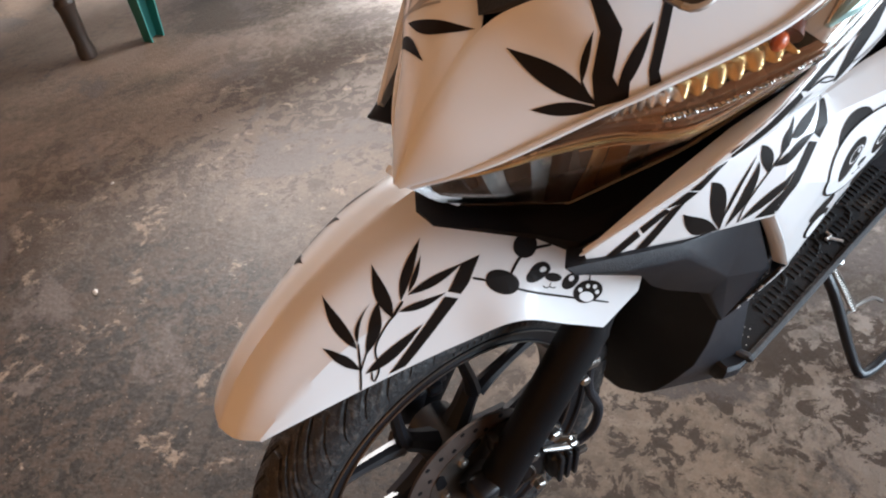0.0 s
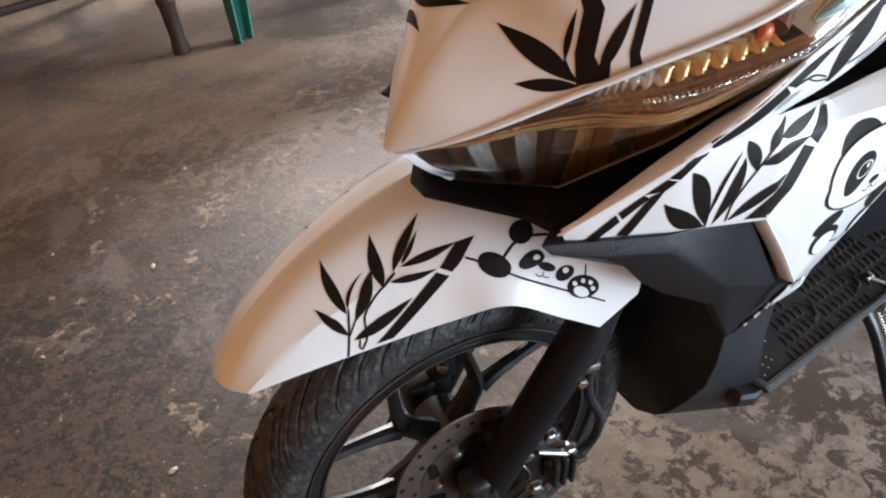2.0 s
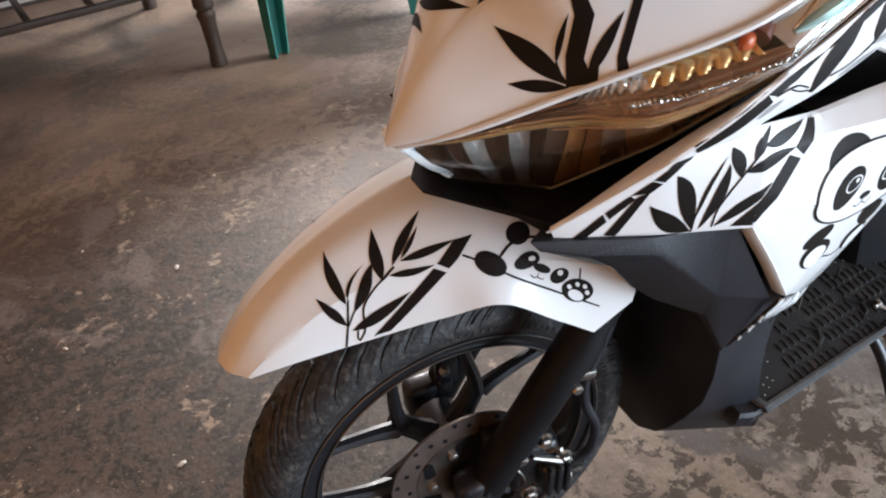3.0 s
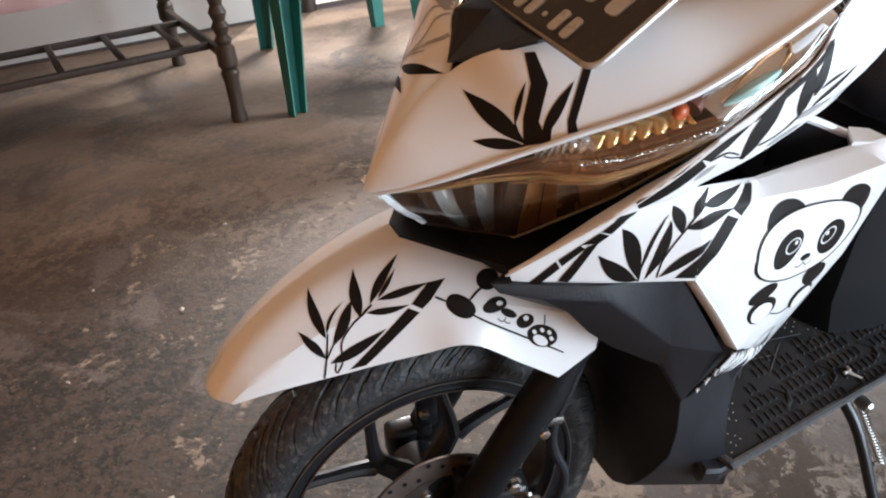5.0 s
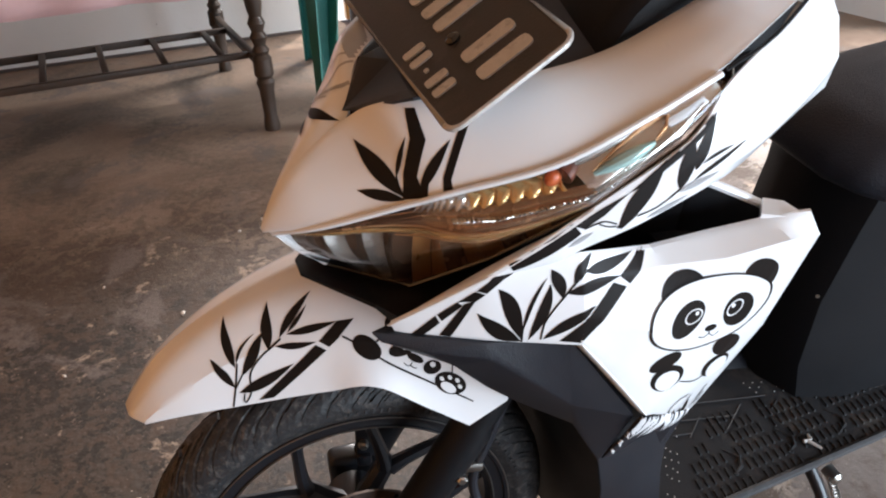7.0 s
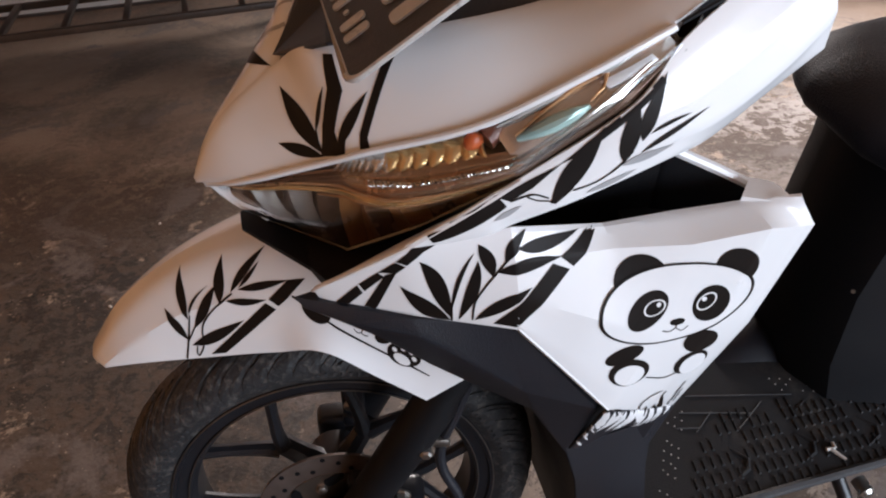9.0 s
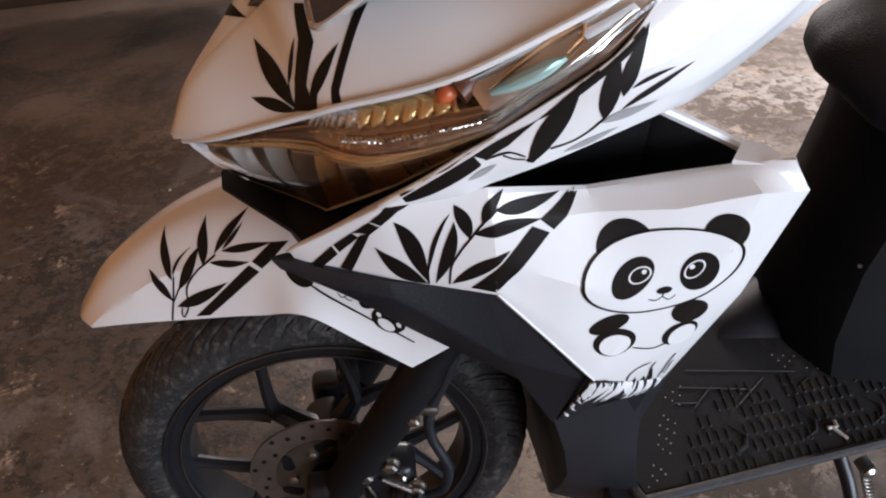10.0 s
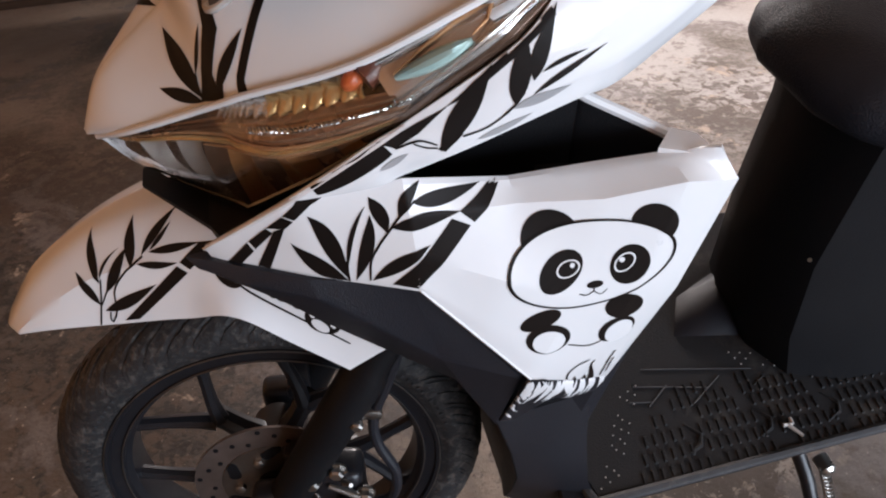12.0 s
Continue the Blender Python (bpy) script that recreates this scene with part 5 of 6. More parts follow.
def film_grid(kind, p, w):
    rows = []
    if kind == "leaf":
        tip, a, base, b = p
        mid = ((a[0] + b[0]) / 2, (a[1] + b[1]) / 2)
        half = ((b[0] - a[0]) / 2, (b[1] - a[1]) / 2)
        for i in range(23):
            k = i / 22
            c = bezier(tip, mid, base, k)
            f = (4 * k * (1 - k)) ** 1.1 * (0.72 + 0.56 * k)
            rows.append([(c[0] + half[0] * f * j / 3, c[1] + half[1] * f * j / 3) for j in range(-3, 4)])
    elif kind == "band":
        a0, a1, b1, b0 = p
        for i in range(15):
            k = i / 14
            e = (a0[0] + (b0[0] - a0[0]) * k, a0[1] + (b0[1] - a0[1]) * k)
            f = (a1[0] + (b1[0] - a1[0]) * k, a1[1] + (b1[1] - a1[1]) * k)
            rows.append([(e[0] + (f[0] - e[0]) * j / 4, e[1] + (f[1] - e[1]) * j / 4) for j in range(5)])
    elif kind == "stroke":
        line = spline(np.array(p, dtype=float), 30 if w > 0.006 else 14)
        for i, q in enumerate(line):
            d = line[min(i + 1, len(line) - 1)] - line[max(i - 1, 0)]
            d = d / max(np.linalg.norm(d), 1e-9)
            f = 1 - 0.25 * abs(2 * i / (len(line) - 1) - 1) ** 8
            rows.append([(q[0] - d[1] * w * f * s, q[1] + d[0] * w * f * s) for s in np.linspace(-0.5, 0.5, 25 if w > 0.006 else 3)])
    else:
        c, a, b = p
        a, b = (a[0] - c[0], a[1] - c[1]), (b[0] - c[0], b[1] - c[1])
        inner = 0.0 if not w else 1 - 2 * w / (math.hypot(*a) + math.hypot(*b))
        nr = 3 if w else 14
        for i in range(97):
            h = 2 * math.pi * i / 96
            ring = []
            for j in range(nr + 1):
                r = inner + (1 - inner) * j / nr
                ring.append((c[0] + r * (a[0] * math.cos(h) + b[0] * math.sin(h)), c[1] + r * (a[1] * math.cos(h) + b[1] * math.sin(h))))
            rows.append(ring)
    return rows


def sticker(ob, kind, name, material, lift, *p, w=0.0, flip=1):
    bm = bmesh.new()
    grid = [[None if q is None else bm.verts.new(q) for q in (on_panel(ob, u, v, lift, flip) for u, v in row)] for row in film_grid(kind, p, w)]
    for r0, r1 in zip(grid, grid[1:]):
        for j in range(len(r0) - 1):
            quad = (r0[j], r0[j + 1], r1[j + 1], r1[j])
            if None not in quad:
                bm.faces.new(quad)
    bmesh.ops.remove_doubles(bm, verts=bm.verts, dist=0.00005)
    bmesh.ops.recalc_face_normals(bm, faces=bm.faces)
    if ob is fender and flip == 1 and kind in ("leaf", "band"):
        sticker(ob, kind, name, material, lift, *p, w=w, flip=-1)
    return part(name, bm, material, ob)


sticker(fender, "leaf", "leaf_sticker", DECAL, 0.35, (-0.0887, 0.6314), (-0.0919, 0.6139), (-0.0800, 0.5955), (-0.0817, 0.6148))
sticker(fender, "leaf", "leaf_sticker", DECAL, 0.35, (-0.1050, 0.5995), (-0.0911, 0.5928), (-0.0824, 0.5743), (-0.0966, 0.5848))
sticker(fender, "leaf", "leaf_sticker", DECAL, 0.35, (-0.0568, 0.6269), (-0.0701, 0.6144), (-0.0782, 0.6002), (-0.0740, 0.6131))
sticker(fender, "leaf", "leaf_sticker", DECAL, 0.35, (-0.0439, 0.6493), (-0.0517, 0.6319), (-0.0456, 0.6160), (-0.0407, 0.6312))
sticker(fender, "leaf", "leaf_sticker", DECAL, 0.35, (-0.0503, 0.6279), (-0.0644, 0.6134), (-0.0747, 0.5872), (-0.0575, 0.6069))
sticker(fender, "leaf", "leaf_sticker", DECAL, 0.35, (-0.0002, 0.6625), (-0.0233, 0.6455), (-0.0343, 0.6260), (-0.0169, 0.6432))
sticker(fender, "leaf", "leaf_sticker", DECAL, 0.35, (-0.0055, 0.6530), (-0.0178, 0.6415), (-0.0261, 0.6308), (-0.0143, 0.6405))
sticker(fender, "leaf", "leaf_sticker", DECAL, 0.35, (0.0226, 0.6440), (-0.0025, 0.6392), (-0.0274, 0.6294), (-0.0014, 0.6340))
sticker(fender, "leaf", "leaf_sticker", DECAL, 0.35, (0.0016, 0.6274), (-0.0194, 0.6249), (-0.0387, 0.6196), (-0.0180, 0.6189))
sticker(fender, "leaf", "leaf_sticker", DECAL, 0.35, (-0.0225, 0.6043), (-0.0534, 0.5889), (-0.0793, 0.5694), (-0.0504, 0.5790))
sticker(fender, "band", "stalk_sticker", DECAL, 0.35, (-0.0609, 0.5626), (-0.0458, 0.5667), (0.0102, 0.6202), (0.0001, 0.6241))
sticker(fender, "band", "stalk_sticker", DECAL, 0.35, (0.0032, 0.6279), (0.0127, 0.6235), (0.0386, 0.6470), (0.0221, 0.6440))
sticker(fender, "stroke", "stem_sticker", DECAL, 0.35, (-0.0890, 0.5457), (-0.0825, 0.5737), (-0.0777, 0.6002), w=0.0018)
sticker(fender, "stroke", "stem_sticker", DECAL, 0.35, (-0.0737, 0.5587), (-0.0677, 0.5705), (-0.0655, 0.5913), (-0.0535, 0.6086), (-0.0413, 0.6194), (-0.0328, 0.6258), w=0.0017)
sticker(fender, "stroke", "stem_sticker", DECAL, 0.35, (-0.0737, 0.5587), (-0.0754, 0.5619), (-0.0739, 0.5694), w=0.0015)
sticker(fender, "stroke", "stem_sticker", DECAL, 0.35, (-0.0820, 0.5737), (-0.0740, 0.5884), (-0.0688, 0.5942), w=0.0014)
sticker(fender, "oval", "dot_sticker", DECAL, 0.35, (0.0484, 0.6258), (0.0616, 0.6216), (0.0503, 0.6347))
sticker(fender, "stroke", "line_sticker", DECAL, 0.35, (0.0258, 0.6338), (0.0314, 0.6321), (0.0373, 0.6299), w=0.0017)
sticker(fender, "stroke", "line_sticker", DECAL, 0.35, (0.0581, 0.6185), (0.1015, 0.5921), (0.1487, 0.5625), w=0.0020)
sticker(fender, "oval", "dot_sticker", DECAL, 0.35, (0.0783, 0.6436), (0.0892, 0.6424), (0.0811, 0.6510))
sticker(fender, "stroke", "line_sticker", DECAL, 0.35, (0.0574, 0.6309), (0.0696, 0.6378), (0.0829, 0.6399), (0.1012, 0.6375), w=0.0019)
sticker(fender, "oval", "dot_sticker", DECAL, 0.35, (0.0803, 0.6242), (0.0914, 0.6281), (0.0763, 0.6295))
sticker(fender, "oval", "dot_sticker", WDECAL, 0.9, (0.0848, 0.6261), (0.0878, 0.6257), (0.0856, 0.6277))
sticker(fender, "oval", "dot_sticker", DECAL, 0.35, (0.0932, 0.6157), (0.1008, 0.6122), (0.0937, 0.6200))
sticker(fender, "oval", "dot_sticker", DECAL, 0.35, (0.1090, 0.6055), (0.1155, 0.6113), (0.1034, 0.6108))
sticker(fender, "oval", "dot_sticker", WDECAL, 0.9, (0.1096, 0.6089), (0.1123, 0.6086), (0.1097, 0.6119))
sticker(fender, "stroke", "line_sticker", DECAL, 0.35, (0.0820, 0.6118), (0.0847, 0.6087), (0.0881, 0.6085), (0.0901, 0.6117), w=0.0010)
sticker(fender, "stroke", "line_sticker", DECAL, 0.35, (0.0881, 0.6085), (0.0911, 0.6058), (0.0943, 0.6053), w=0.0010)
sticker(fender, "oval", "dot_sticker", DECAL, 0.35, (0.1262, 0.5862), (0.1414, 0.5833), (0.1250, 0.5996))
sticker(fender, "oval", "dot_sticker", WDECAL, 0.9, (0.1240, 0.5818), (0.1315, 0.5776), (0.1245, 0.5875))
sticker(fender, "oval", "dot_sticker", WDECAL, 0.9, (0.1179, 0.5925), (0.1201, 0.5917), (0.1179, 0.5950))
sticker(fender, "oval", "dot_sticker", WDECAL, 0.9, (0.1257, 0.5935), (0.1278, 0.5928), (0.1256, 0.5961))
sticker(fender, "oval", "dot_sticker", WDECAL, 0.9, (0.1329, 0.5896), (0.1351, 0.5888), (0.1328, 0.5923))
sticker(fender, "oval", "dot_sticker", WDECAL, 0.9, (0.1353, 0.5821), (0.1376, 0.5812), (0.1353, 0.5848))
sticker(fender, "stroke", "line_sticker", DECAL, 0.35, (0.1281, 0.6107), (0.1282, 0.6043), (0.1278, 0.5980), w=0.0013)
sticker(cowl, "leaf", "leaf_sticker", DECAL, 0.35, (0.0385, 0.5827), (0.0721, 0.5716), (0.0960, 0.5505), (0.0626, 0.5614))
sticker(cowl, "leaf", "leaf_sticker", DECAL, 0.35, (0.0571, 0.5449), (0.0758, 0.5506), (0.0985, 0.5488), (0.0755, 0.5424))
sticker(cowl, "leaf", "leaf_sticker", DECAL, 0.35, (0.0893, 0.5913), (0.0845, 0.5767), (0.0868, 0.5621), (0.0892, 0.5769))
sticker(cowl, "band", "stalk_sticker", DECAL, 0.35, (0.0837, 0.6097), (0.0914, 0.6116), (0.1059, 0.5924), (0.0933, 0.5900))
sticker(cowl, "band", "stalk_sticker", DECAL, 0.35, (0.0932, 0.5903), (0.1058, 0.5927), (0.1046, 0.5665), (0.0922, 0.5676))
sticker(cowl, "band", "stalk_sticker", DECAL, 0.35, (0.0921, 0.5679), (0.1045, 0.5669), (0.1142, 0.5544), (0.0965, 0.5485))
sticker(cowl, "leaf", "leaf_sticker", DECAL, 0.35, (0.1238, 0.5980), (0.1119, 0.5772), (0.1089, 0.5556), (0.1198, 0.5749))
sticker(cowl, "band", "stalk_sticker", DECAL, 0.35, (0.1090, 0.5624), (0.1150, 0.5667), (0.1161, 0.5553), (0.1079, 0.5522))
sticker(cowl, "band", "stalk_sticker", DECAL, 0.35, (0.1286, 0.6181), (0.1349, 0.6259), (0.1315, 0.5713), (0.1253, 0.5713))
sticker(cowl, "band", "stalk_sticker", DECAL, 0.35, (0.1252, 0.5716), (0.1314, 0.5716), (0.1342, 0.5659), (0.1274, 0.5626))
sticker(cowl, "stroke", "stem_sticker", DECAL, 0.35, (0.0864, 0.5635), (0.0914, 0.5562), (0.0977, 0.5500), w=0.0016)
sticker(cowl_right, "leaf", "leaf_sticker", DECAL, 0.35, (0.0243, 0.5910), (0.0386, 0.5698), (0.0545, 0.5482), (0.0303, 0.5648))
sticker(cowl_right, "leaf", "leaf_sticker", DECAL, 0.35, (0.0182, 0.5522), (0.0519, 0.5313), (0.0546, 0.5307), (0.0427, 0.5471))
sticker(cowl_right, "stroke", "stem_sticker", GDECAL, 0.35, (0.0457, 0.5249), (0.0543, 0.5352), (0.0634, 0.5435), (0.0460, 0.5787), w=0.0020)
sticker(cowl_right, "stroke", "stem_sticker", GDECAL, 0.35, (0.0538, 0.5310), (0.0662, 0.5438), (0.0765, 0.5511), w=0.0025)
sticker(cowl_right, "stroke", "stem_sticker", GDECAL, 0.35, (0.0600, 0.5492), (0.0588, 0.5736), (0.0662, 0.6108), w=0.0018)
sticker(cowl_right, "stroke", "stem_sticker", GDECAL, 0.35, (0.0606, 0.5512), (0.0489, 0.5894), (0.0500, 0.6071), w=0.0028)
sticker(cowl_right, "stroke", "stem_sticker", GDECAL, 0.35, (0.0603, 0.5487), (0.0743, 0.5720), (0.0716, 0.6073), w=0.0018)
sticker(cowl_right, "stroke", "stem_sticker", GDECAL, 0.35, (0.0700, 0.6124), (0.1634, 0.5835), w=0.0206)
sticker(shield, "band", "stalk_sticker", DECAL, 0.35, (0.0459, 0.7228), (0.0552, 0.7237), (0.0672, 0.7414), (0.0638, 0.7485))
sticker(shield, "band", "stalk_sticker", DECAL, 0.35, (0.0651, 0.7500), (0.0685, 0.7436), (0.0823, 0.7625), (0.0783, 0.7658))
sticker(shield, "band", "stalk_sticker", DECAL, 0.35, (0.0663, 0.7242), (0.0741, 0.7224), (0.0907, 0.7694), (0.0832, 0.7645))
sticker(shield, "band", "stalk_sticker", DECAL, 0.35, (0.0786, 0.7659), (0.0906, 0.7683), (0.0968, 0.7766), (0.0899, 0.7789))
sticker(shield, "band", "stalk_sticker", DECAL, 0.35, (0.0907, 0.7796), (0.0975, 0.7779), (0.1091, 0.7911), (0.1017, 0.7950))
sticker(shield, "band", "stalk_sticker", DECAL, 0.35, (0.1013, 0.7946), (0.1091, 0.7911), (0.1186, 0.7976), (0.1129, 0.8000))
sticker(upper, "band", "stalk_sticker", DECAL, 0.35, (0.1516, 0.8392), (0.1622, 0.8358), (0.1761, 0.8452), (0.1678, 0.8466))
sticker(upper, "band", "stalk_sticker", DECAL, 0.35, (0.1678, 0.8466), (0.1761, 0.8452), (0.2069, 0.8762), (0.2066, 0.8702))
sticker(upper, "band", "stalk_sticker", DECAL, 0.35, (0.2066, 0.8702), (0.2069, 0.8762), (0.2484, 0.9141), (0.2507, 0.9103))
sticker(upper, "leaf", "leaf_sticker", DECAL, 0.35, (0.2168, 0.8862), (0.1956, 0.8606), (0.1879, 0.8326), (0.2079, 0.8572))
sticker(upper, "band", "stalk_sticker", DECAL, 0.35, (0.1863, 0.8346), (0.1907, 0.8323), (0.2009, 0.8449), (0.1974, 0.8481))
sticker(upper, "leaf", "leaf_sticker", DECAL, 0.35, (0.2343, 0.9068), (0.2262, 0.8808), (0.2297, 0.8619), (0.2372, 0.8813))
sticker(upper, "leaf", "leaf_sticker", DECAL, 0.35, (0.2515, 0.9161), (0.2382, 0.8943), (0.2392, 0.8763), (0.2465, 0.8921))
sticker(upper, "leaf", "leaf_sticker", DECAL, 0.35, (0.2689, 0.8916), (0.2545, 0.8887), (0.2434, 0.8811), (0.2559, 0.8865))
sticker(upper, "leaf", "leaf_sticker", DECAL, 0.35, (0.2809, 0.8930), (0.2566, 0.8822), (0.2396, 0.8677), (0.2591, 0.8794))
sticker(upper, "stroke", "stem_sticker", DECAL, 0.35, (0.2346, 0.8696), (0.2280, 0.8601), (0.2154, 0.8487), (0.2007, 0.8430), w=0.0014)
sticker(upper, "leaf", "leaf_sticker", GDECAL, 0.35, (0.2617, 0.8711), (0.2428, 0.8682), (0.2287, 0.8597), (0.2473, 0.8621))
sticker(upper, "leaf", "leaf_sticker", GDECAL, 0.35, (0.2412, 0.8540), (0.2244, 0.8484), (0.2092, 0.8395), (0.2270, 0.8445))
sticker(upper, "stroke", "stem_sticker", DECAL, 0.35, (0.1621, 0.8355), (0.1711, 0.8393), (0.1776, 0.8406), (0.1861, 0.8376), w=0.0014)
sticker(upper, "stroke", "stem_sticker", DECAL, 0.35, (0.1727, 0.8387), (0.1795, 0.8360), (0.1862, 0.8355), w=0.0012)
sticker(upper, "leaf", "leaf_sticker", GDECAL, 0.35, (0.1696, 0.8323), (0.1604, 0.8280), (0.1527, 0.8196), (0.1627, 0.8239))
sticker(shield, "leaf", "leaf_sticker", DECAL, 0.35, (0.0923, 0.7562), (0.1096, 0.7456), (0.1261, 0.7265), (0.1041, 0.7317))
sticker(shield, "leaf", "leaf_sticker", DECAL, 0.35, (0.1057, 0.7818), (0.1208, 0.7678), (0.1260, 0.7290), (0.1122, 0.7553))
sticker(shield, "leaf", "leaf_sticker", DECAL, 0.35, (0.1421, 0.7907), (0.1301, 0.7679), (0.1257, 0.7324), (0.1325, 0.7653))
sticker(shield, "leaf", "leaf_sticker", DECAL, 0.35, (0.1439, 0.7847), (0.1371, 0.7640), (0.1309, 0.7281), (0.1449, 0.7612))
sticker(shield, "leaf", "leaf_sticker", DECAL, 0.35, (0.1445, 0.7969), (0.1450, 0.7864), (0.1536, 0.7717), (0.1542, 0.7887))
sticker(shield, "leaf", "leaf_sticker", DECAL, 0.35, (0.1767, 0.8047), (0.1649, 0.7993), (0.1613, 0.7846), (0.1718, 0.7962))
sticker(shield, "leaf", "leaf_sticker", DECAL, 0.35, (0.2161, 0.7952), (0.1884, 0.7974), (0.1704, 0.7932), (0.1893, 0.7886))
sticker(shield, "leaf", "leaf_sticker", DECAL, 0.35, (0.2007, 0.7838), (0.1756, 0.7859), (0.1562, 0.7760), (0.1768, 0.7761))
sticker(shield, "leaf", "leaf_sticker", DECAL, 0.35, (0.1796, 0.7635), (0.1590, 0.7534), (0.1415, 0.7302), (0.1644, 0.7457))
sticker(shield, "stroke", "stem_sticker", DECAL, 0.35, (0.1401, 0.7299), (0.1417, 0.7477), (0.1474, 0.7611), (0.1536, 0.7717), (0.1620, 0.7847), (0.1724, 0.7946), w=0.0015)
sticker(shield, "stroke", "stem_sticker", DECAL, 0.35, (0.1265, 0.7258), (0.1262, 0.7365), (0.1264, 0.7449), w=0.0016)
sticker(shield, "band", "stalk_sticker", DECAL, 0.35, (0.1540, 0.7290), (0.1698, 0.7278), (0.2065, 0.7734), (0.1945, 0.7796))
sticker(shield, "band", "stalk_sticker", DECAL, 0.35, (0.1999, 0.7836), (0.2092, 0.7750), (0.2338, 0.7971), (0.2216, 0.7943))
sticker(shield, "oval", "round_sticker", DECAL, 0.3, (0.2586, 0.7570), (0.2781, 0.7579), (0.2565, 0.7795))
sticker(shield, "oval", "round_sticker", DECAL, 0.3, (0.3279, 0.7634), (0.3446, 0.7626), (0.3235, 0.7832))
sticker(shield, "oval", "face_sticker", WDECAL, 0.5, (0.2896, 0.7312), (0.3487, 0.7367), (0.2819, 0.7713))
sticker(shield, "oval", "outline_sticker", DECAL, 0.7, (0.2896, 0.7312), (0.3498, 0.7366), (0.2818, 0.7721), w=0.0021)
sticker(shield, "oval", "round_sticker", DECAL, 0.7, (0.2671, 0.7288), (0.2787, 0.7442), (0.2574, 0.7409))
sticker(shield, "oval", "round_sticker", DECAL, 0.7, (0.3168, 0.7279), (0.3241, 0.7435), (0.3039, 0.7409))
sticker(shield, "oval", "ring_sticker", WDECAL, 0.9, (0.2721, 0.7312), (0.2804, 0.7326), (0.2717, 0.7394), w=0.0013)
sticker(shield, "oval", "ring_sticker", WDECAL, 0.9, (0.3122, 0.7314), (0.3195, 0.7344), (0.3107, 0.7407), w=0.0014)
sticker(shield, "oval", "dot_sticker", WDECAL, 0.9, (0.2748, 0.7341), (0.2765, 0.7344), (0.2744, 0.7364))
sticker(shield, "oval", "dot_sticker", WDECAL, 0.9, (0.3096, 0.7344), (0.3116, 0.7346), (0.3089, 0.7370))
sticker(shield, "oval", "dot_sticker", DECAL, 0.7, (0.2937, 0.7124), (0.2996, 0.7132), (0.2923, 0.7162))
sticker(shield, "stroke", "line_sticker", DECAL, 0.7, (0.2829, 0.7048), (0.2887, 0.7026), (0.2933, 0.7058), (0.2932, 0.7103), w=0.0012)
sticker(shield, "stroke", "line_sticker", DECAL, 0.7, (0.2933, 0.7058), (0.2996, 0.7014), (0.3038, 0.7056), w=0.0009)
sticker(shield, "oval", "blob_sticker", DECAL, 0.35, (0.2571, 0.6807), (0.2719, 0.6853), (0.2577, 0.6703))
sticker(shield, "oval", "blob_sticker", DECAL, 0.35, (0.3226, 0.6797), (0.3362, 0.6837), (0.3309, 0.6644))
sticker(shield, "oval", "blob_sticker", DECAL, 0.35, (0.2657, 0.6563), (0.2824, 0.6591), (0.2598, 0.6742))
sticker(shield, "oval", "foot_sticker", WDECAL, 0.6, (0.2663, 0.6531), (0.2787, 0.6551), (0.2622, 0.6666))
sticker(shield, "oval", "blob_sticker", DECAL, 0.35, (0.3234, 0.6482), (0.3348, 0.6588), (0.3127, 0.6621))
sticker(shield, "oval", "foot_sticker", WDECAL, 0.6, (0.3257, 0.6450), (0.3341, 0.6547), (0.3169, 0.6572))
sticker(shield, "stroke", "line_sticker", DECAL, 0.35, (0.2833, 0.6431), (0.3019, 0.6342), (0.3154, 0.6383), w=0.0015)
sticker(shield, "stroke", "grass_blade", DECAL, 0.5, (0.3011, 0.5574), (0.2915, 0.5882), (0.2958, 0.6038), (0.3080, 0.6098), w=0.0015)
sticker(shield, "stroke", "grass_blade", DECAL, 0.5, (0.3176, 0.5672), (0.3116, 0.5953), (0.3134, 0.6062), w=0.0015)
sticker(shield, "stroke", "grass_blade", DECAL, 0.5, (0.3274, 0.5671), (0.3287, 0.5960), (0.3319, 0.6102), w=0.0015)
sticker(shield, "stroke", "grass_blade", DECAL, 0.5, (0.3318, 0.5714), (0.3325, 0.5915), (0.3342, 0.5966), w=0.0013)
sticker(shield, "stroke", "grass_blade", DECAL, 0.5, (0.2534, 0.6071), (0.2608, 0.6023), (0.2731, 0.5942), (0.2920, 0.5653), w=0.0015)
sticker(shield, "stroke", "grass_blade", DECAL, 0.5, (0.2770, 0.5918), (0.2886, 0.5742), (0.2986, 0.5566), w=0.0015)
sticker(shield, "stroke", "grass_blade", DECAL, 0.5, (0.2294, 0.6433), (0.2427, 0.6139), (0.2460, 0.6192), w=0.0014)
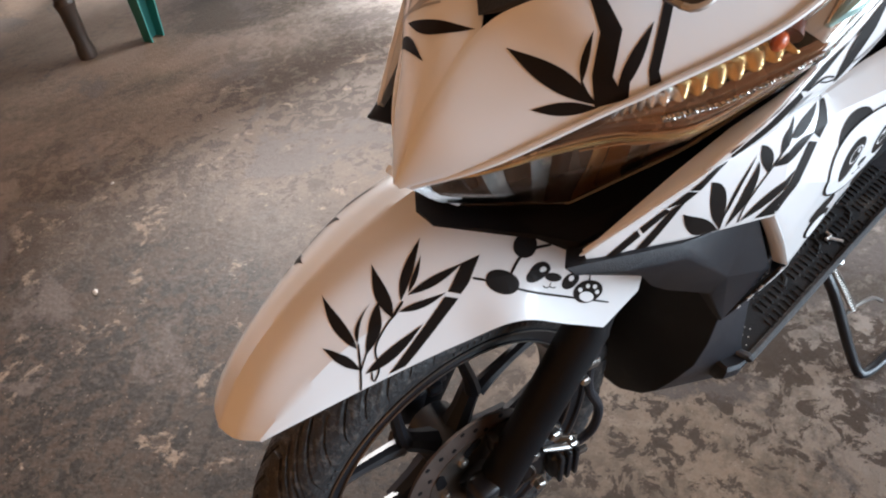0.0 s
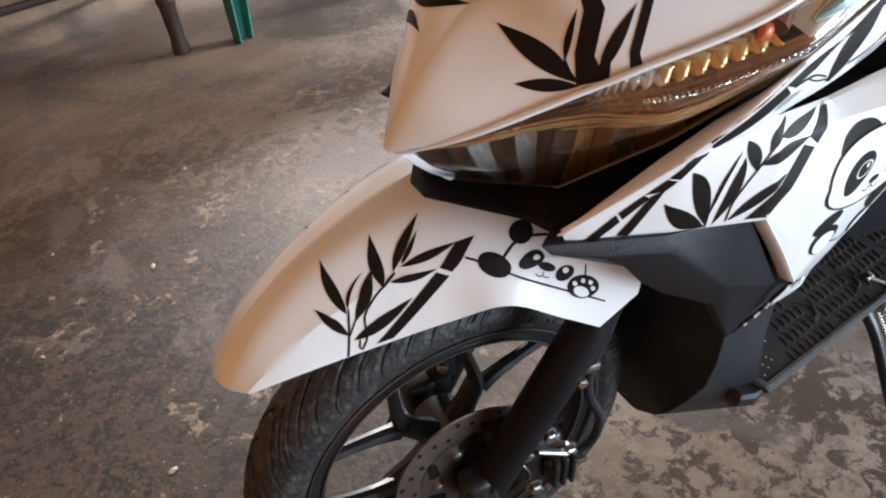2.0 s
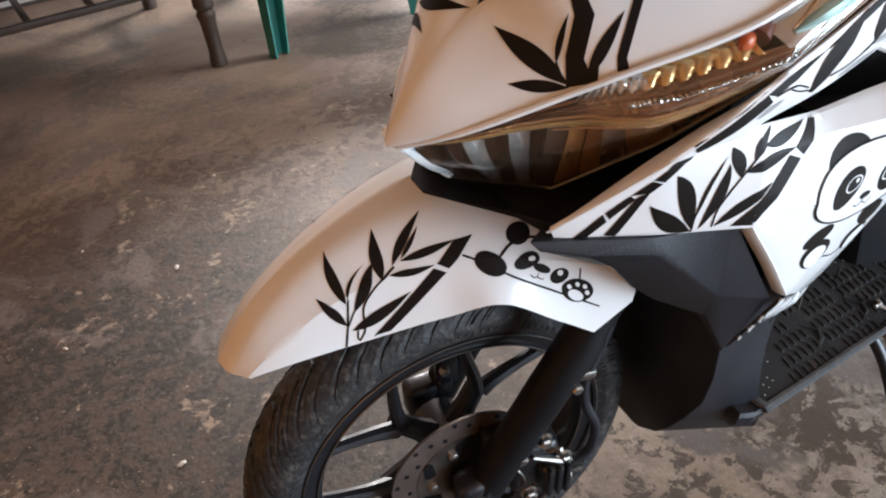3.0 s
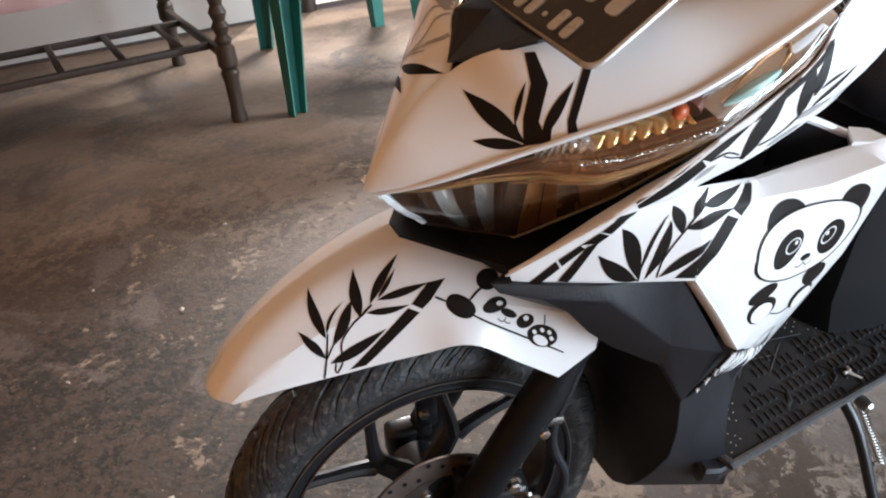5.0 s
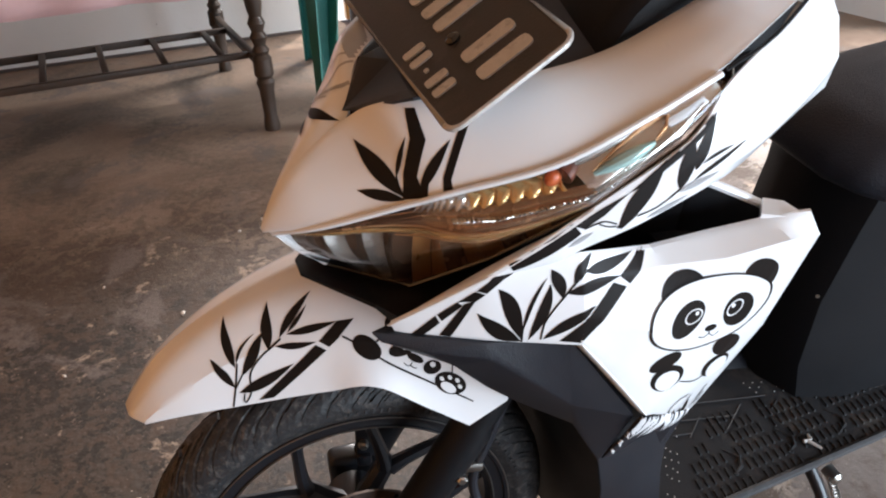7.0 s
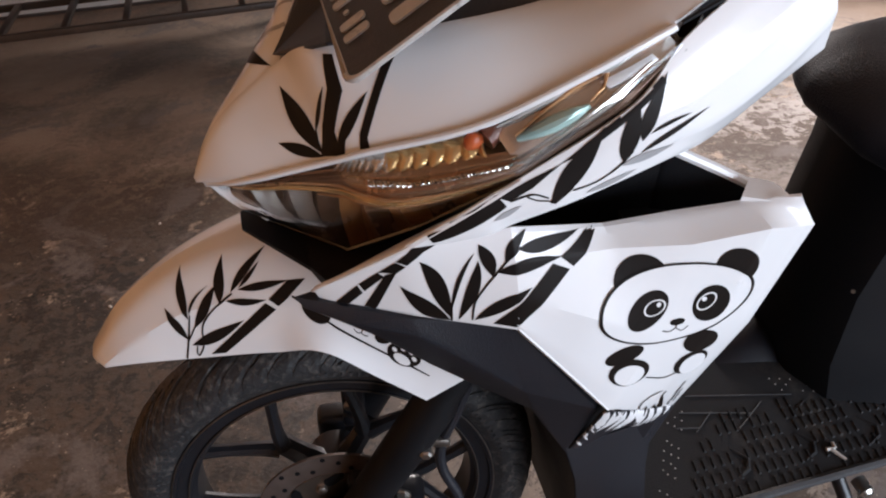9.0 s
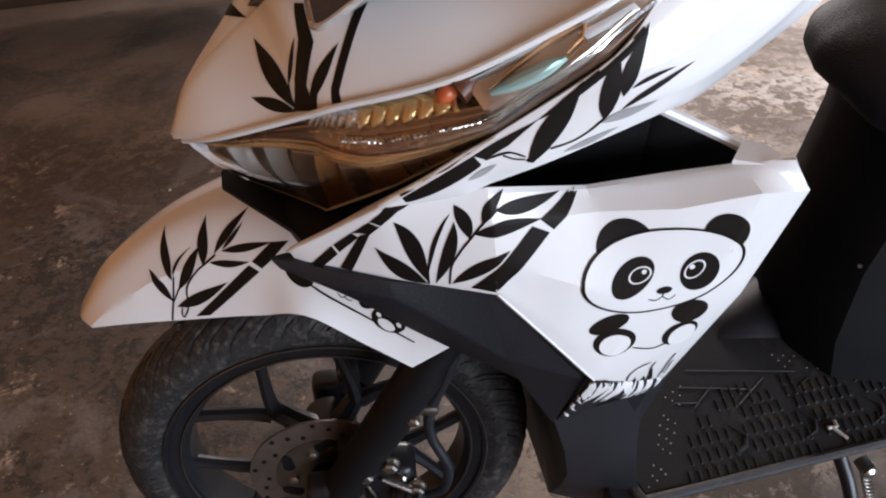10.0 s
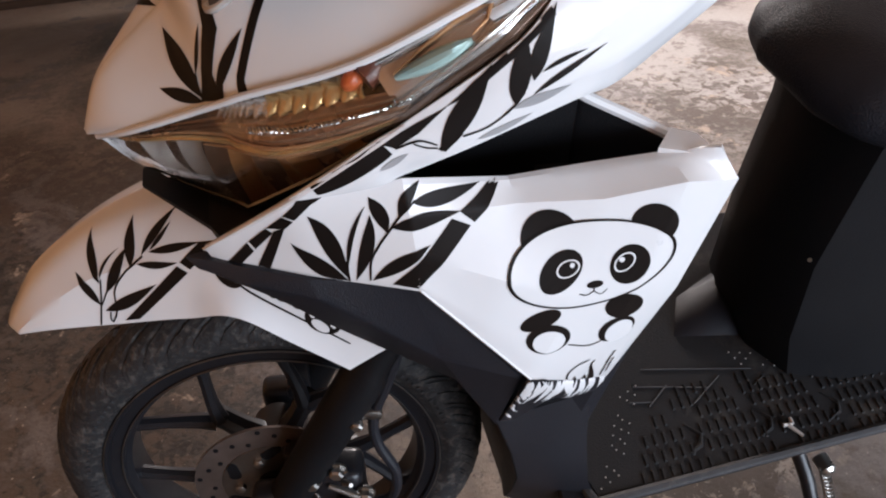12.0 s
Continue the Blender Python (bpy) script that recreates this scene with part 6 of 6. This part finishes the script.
sticker(shield, "leaf", "grass_blade", DECAL, 0.5, (0.2992, 0.5871), (0.2976, 0.5788), (0.2951, 0.5799), (0.3021, 0.5762))
sticker(shield, "leaf", "grass_blade", DECAL, 0.5, (0.3091, 0.5835), (0.3052, 0.5744), (0.3033, 0.5752), (0.3190, 0.5536))
sticker(shield, "leaf", "grass_blade", DECAL, 0.5, (0.3122, 0.5990), (0.3138, 0.5776), (0.3150, 0.5687), (0.3208, 0.5697))
sticker(shield, "leaf", "grass_blade", DECAL, 0.5, (0.2552, 0.6058), (0.2487, 0.6101), (0.2502, 0.6092), (0.2556, 0.6057))
sticker(shield, "leaf", "grass_blade", DECAL, 0.5, (0.2460, 0.6117), (0.2381, 0.6169), (0.2377, 0.6174), (0.2443, 0.6130))

# blades of white grass that hang from the foot of the leg shield over the black strip
rnd = random.Random(5)
GRASS = [(0.246, 0.530), (0.2585, 0.598), (0.299, 0.577), (0.338, 0.555)]
for i in range(34):
    k = (i + rnd.random() * 0.8) / 34 * 3
    a, b = GRASS[min(int(k), 2)], GRASS[min(int(k), 2) + 1]
    f = k - min(int(k), 2)
    x, z = a[0] + (b[0] - a[0]) * f, a[1] + (b[1] - a[1]) * f
    h = rnd.uniform(0.016, 0.034) * (0.5 if k < 0.85 else 1.2 - 0.25 * abs(k - 1.4))
    d = h * rnd.uniform(-0.5, 0.6)
    w2 = rnd.uniform(0.0014, 0.0034) * (0.5 if k < 0.7 else 1.0)
    sticker(shield_foot, "leaf", "grass_blade", WDECAL, 0.5, (x + d, z - h), (x + d * 0.4 - w2, z - h * 0.4), (x - 0.002, z + 0.004), (x + d * 0.4 + w2, z - h * 0.4))

# the stalk along the headlamp's lower edge
sticker(upper, "stroke", "stalk_sticker", DECAL, 0.35, (0.1127, 0.8035), (0.1275, 0.8120), (0.1427, 0.8230), (0.1580, 0.8350), w=0.0095)
sticker(upper, "stroke", "stalk_sticker", DECAL, 0.35, (0.1250, 0.8190), (0.1370, 0.8280), (0.1500, 0.8375), (0.1600, 0.8435), w=0.0055)
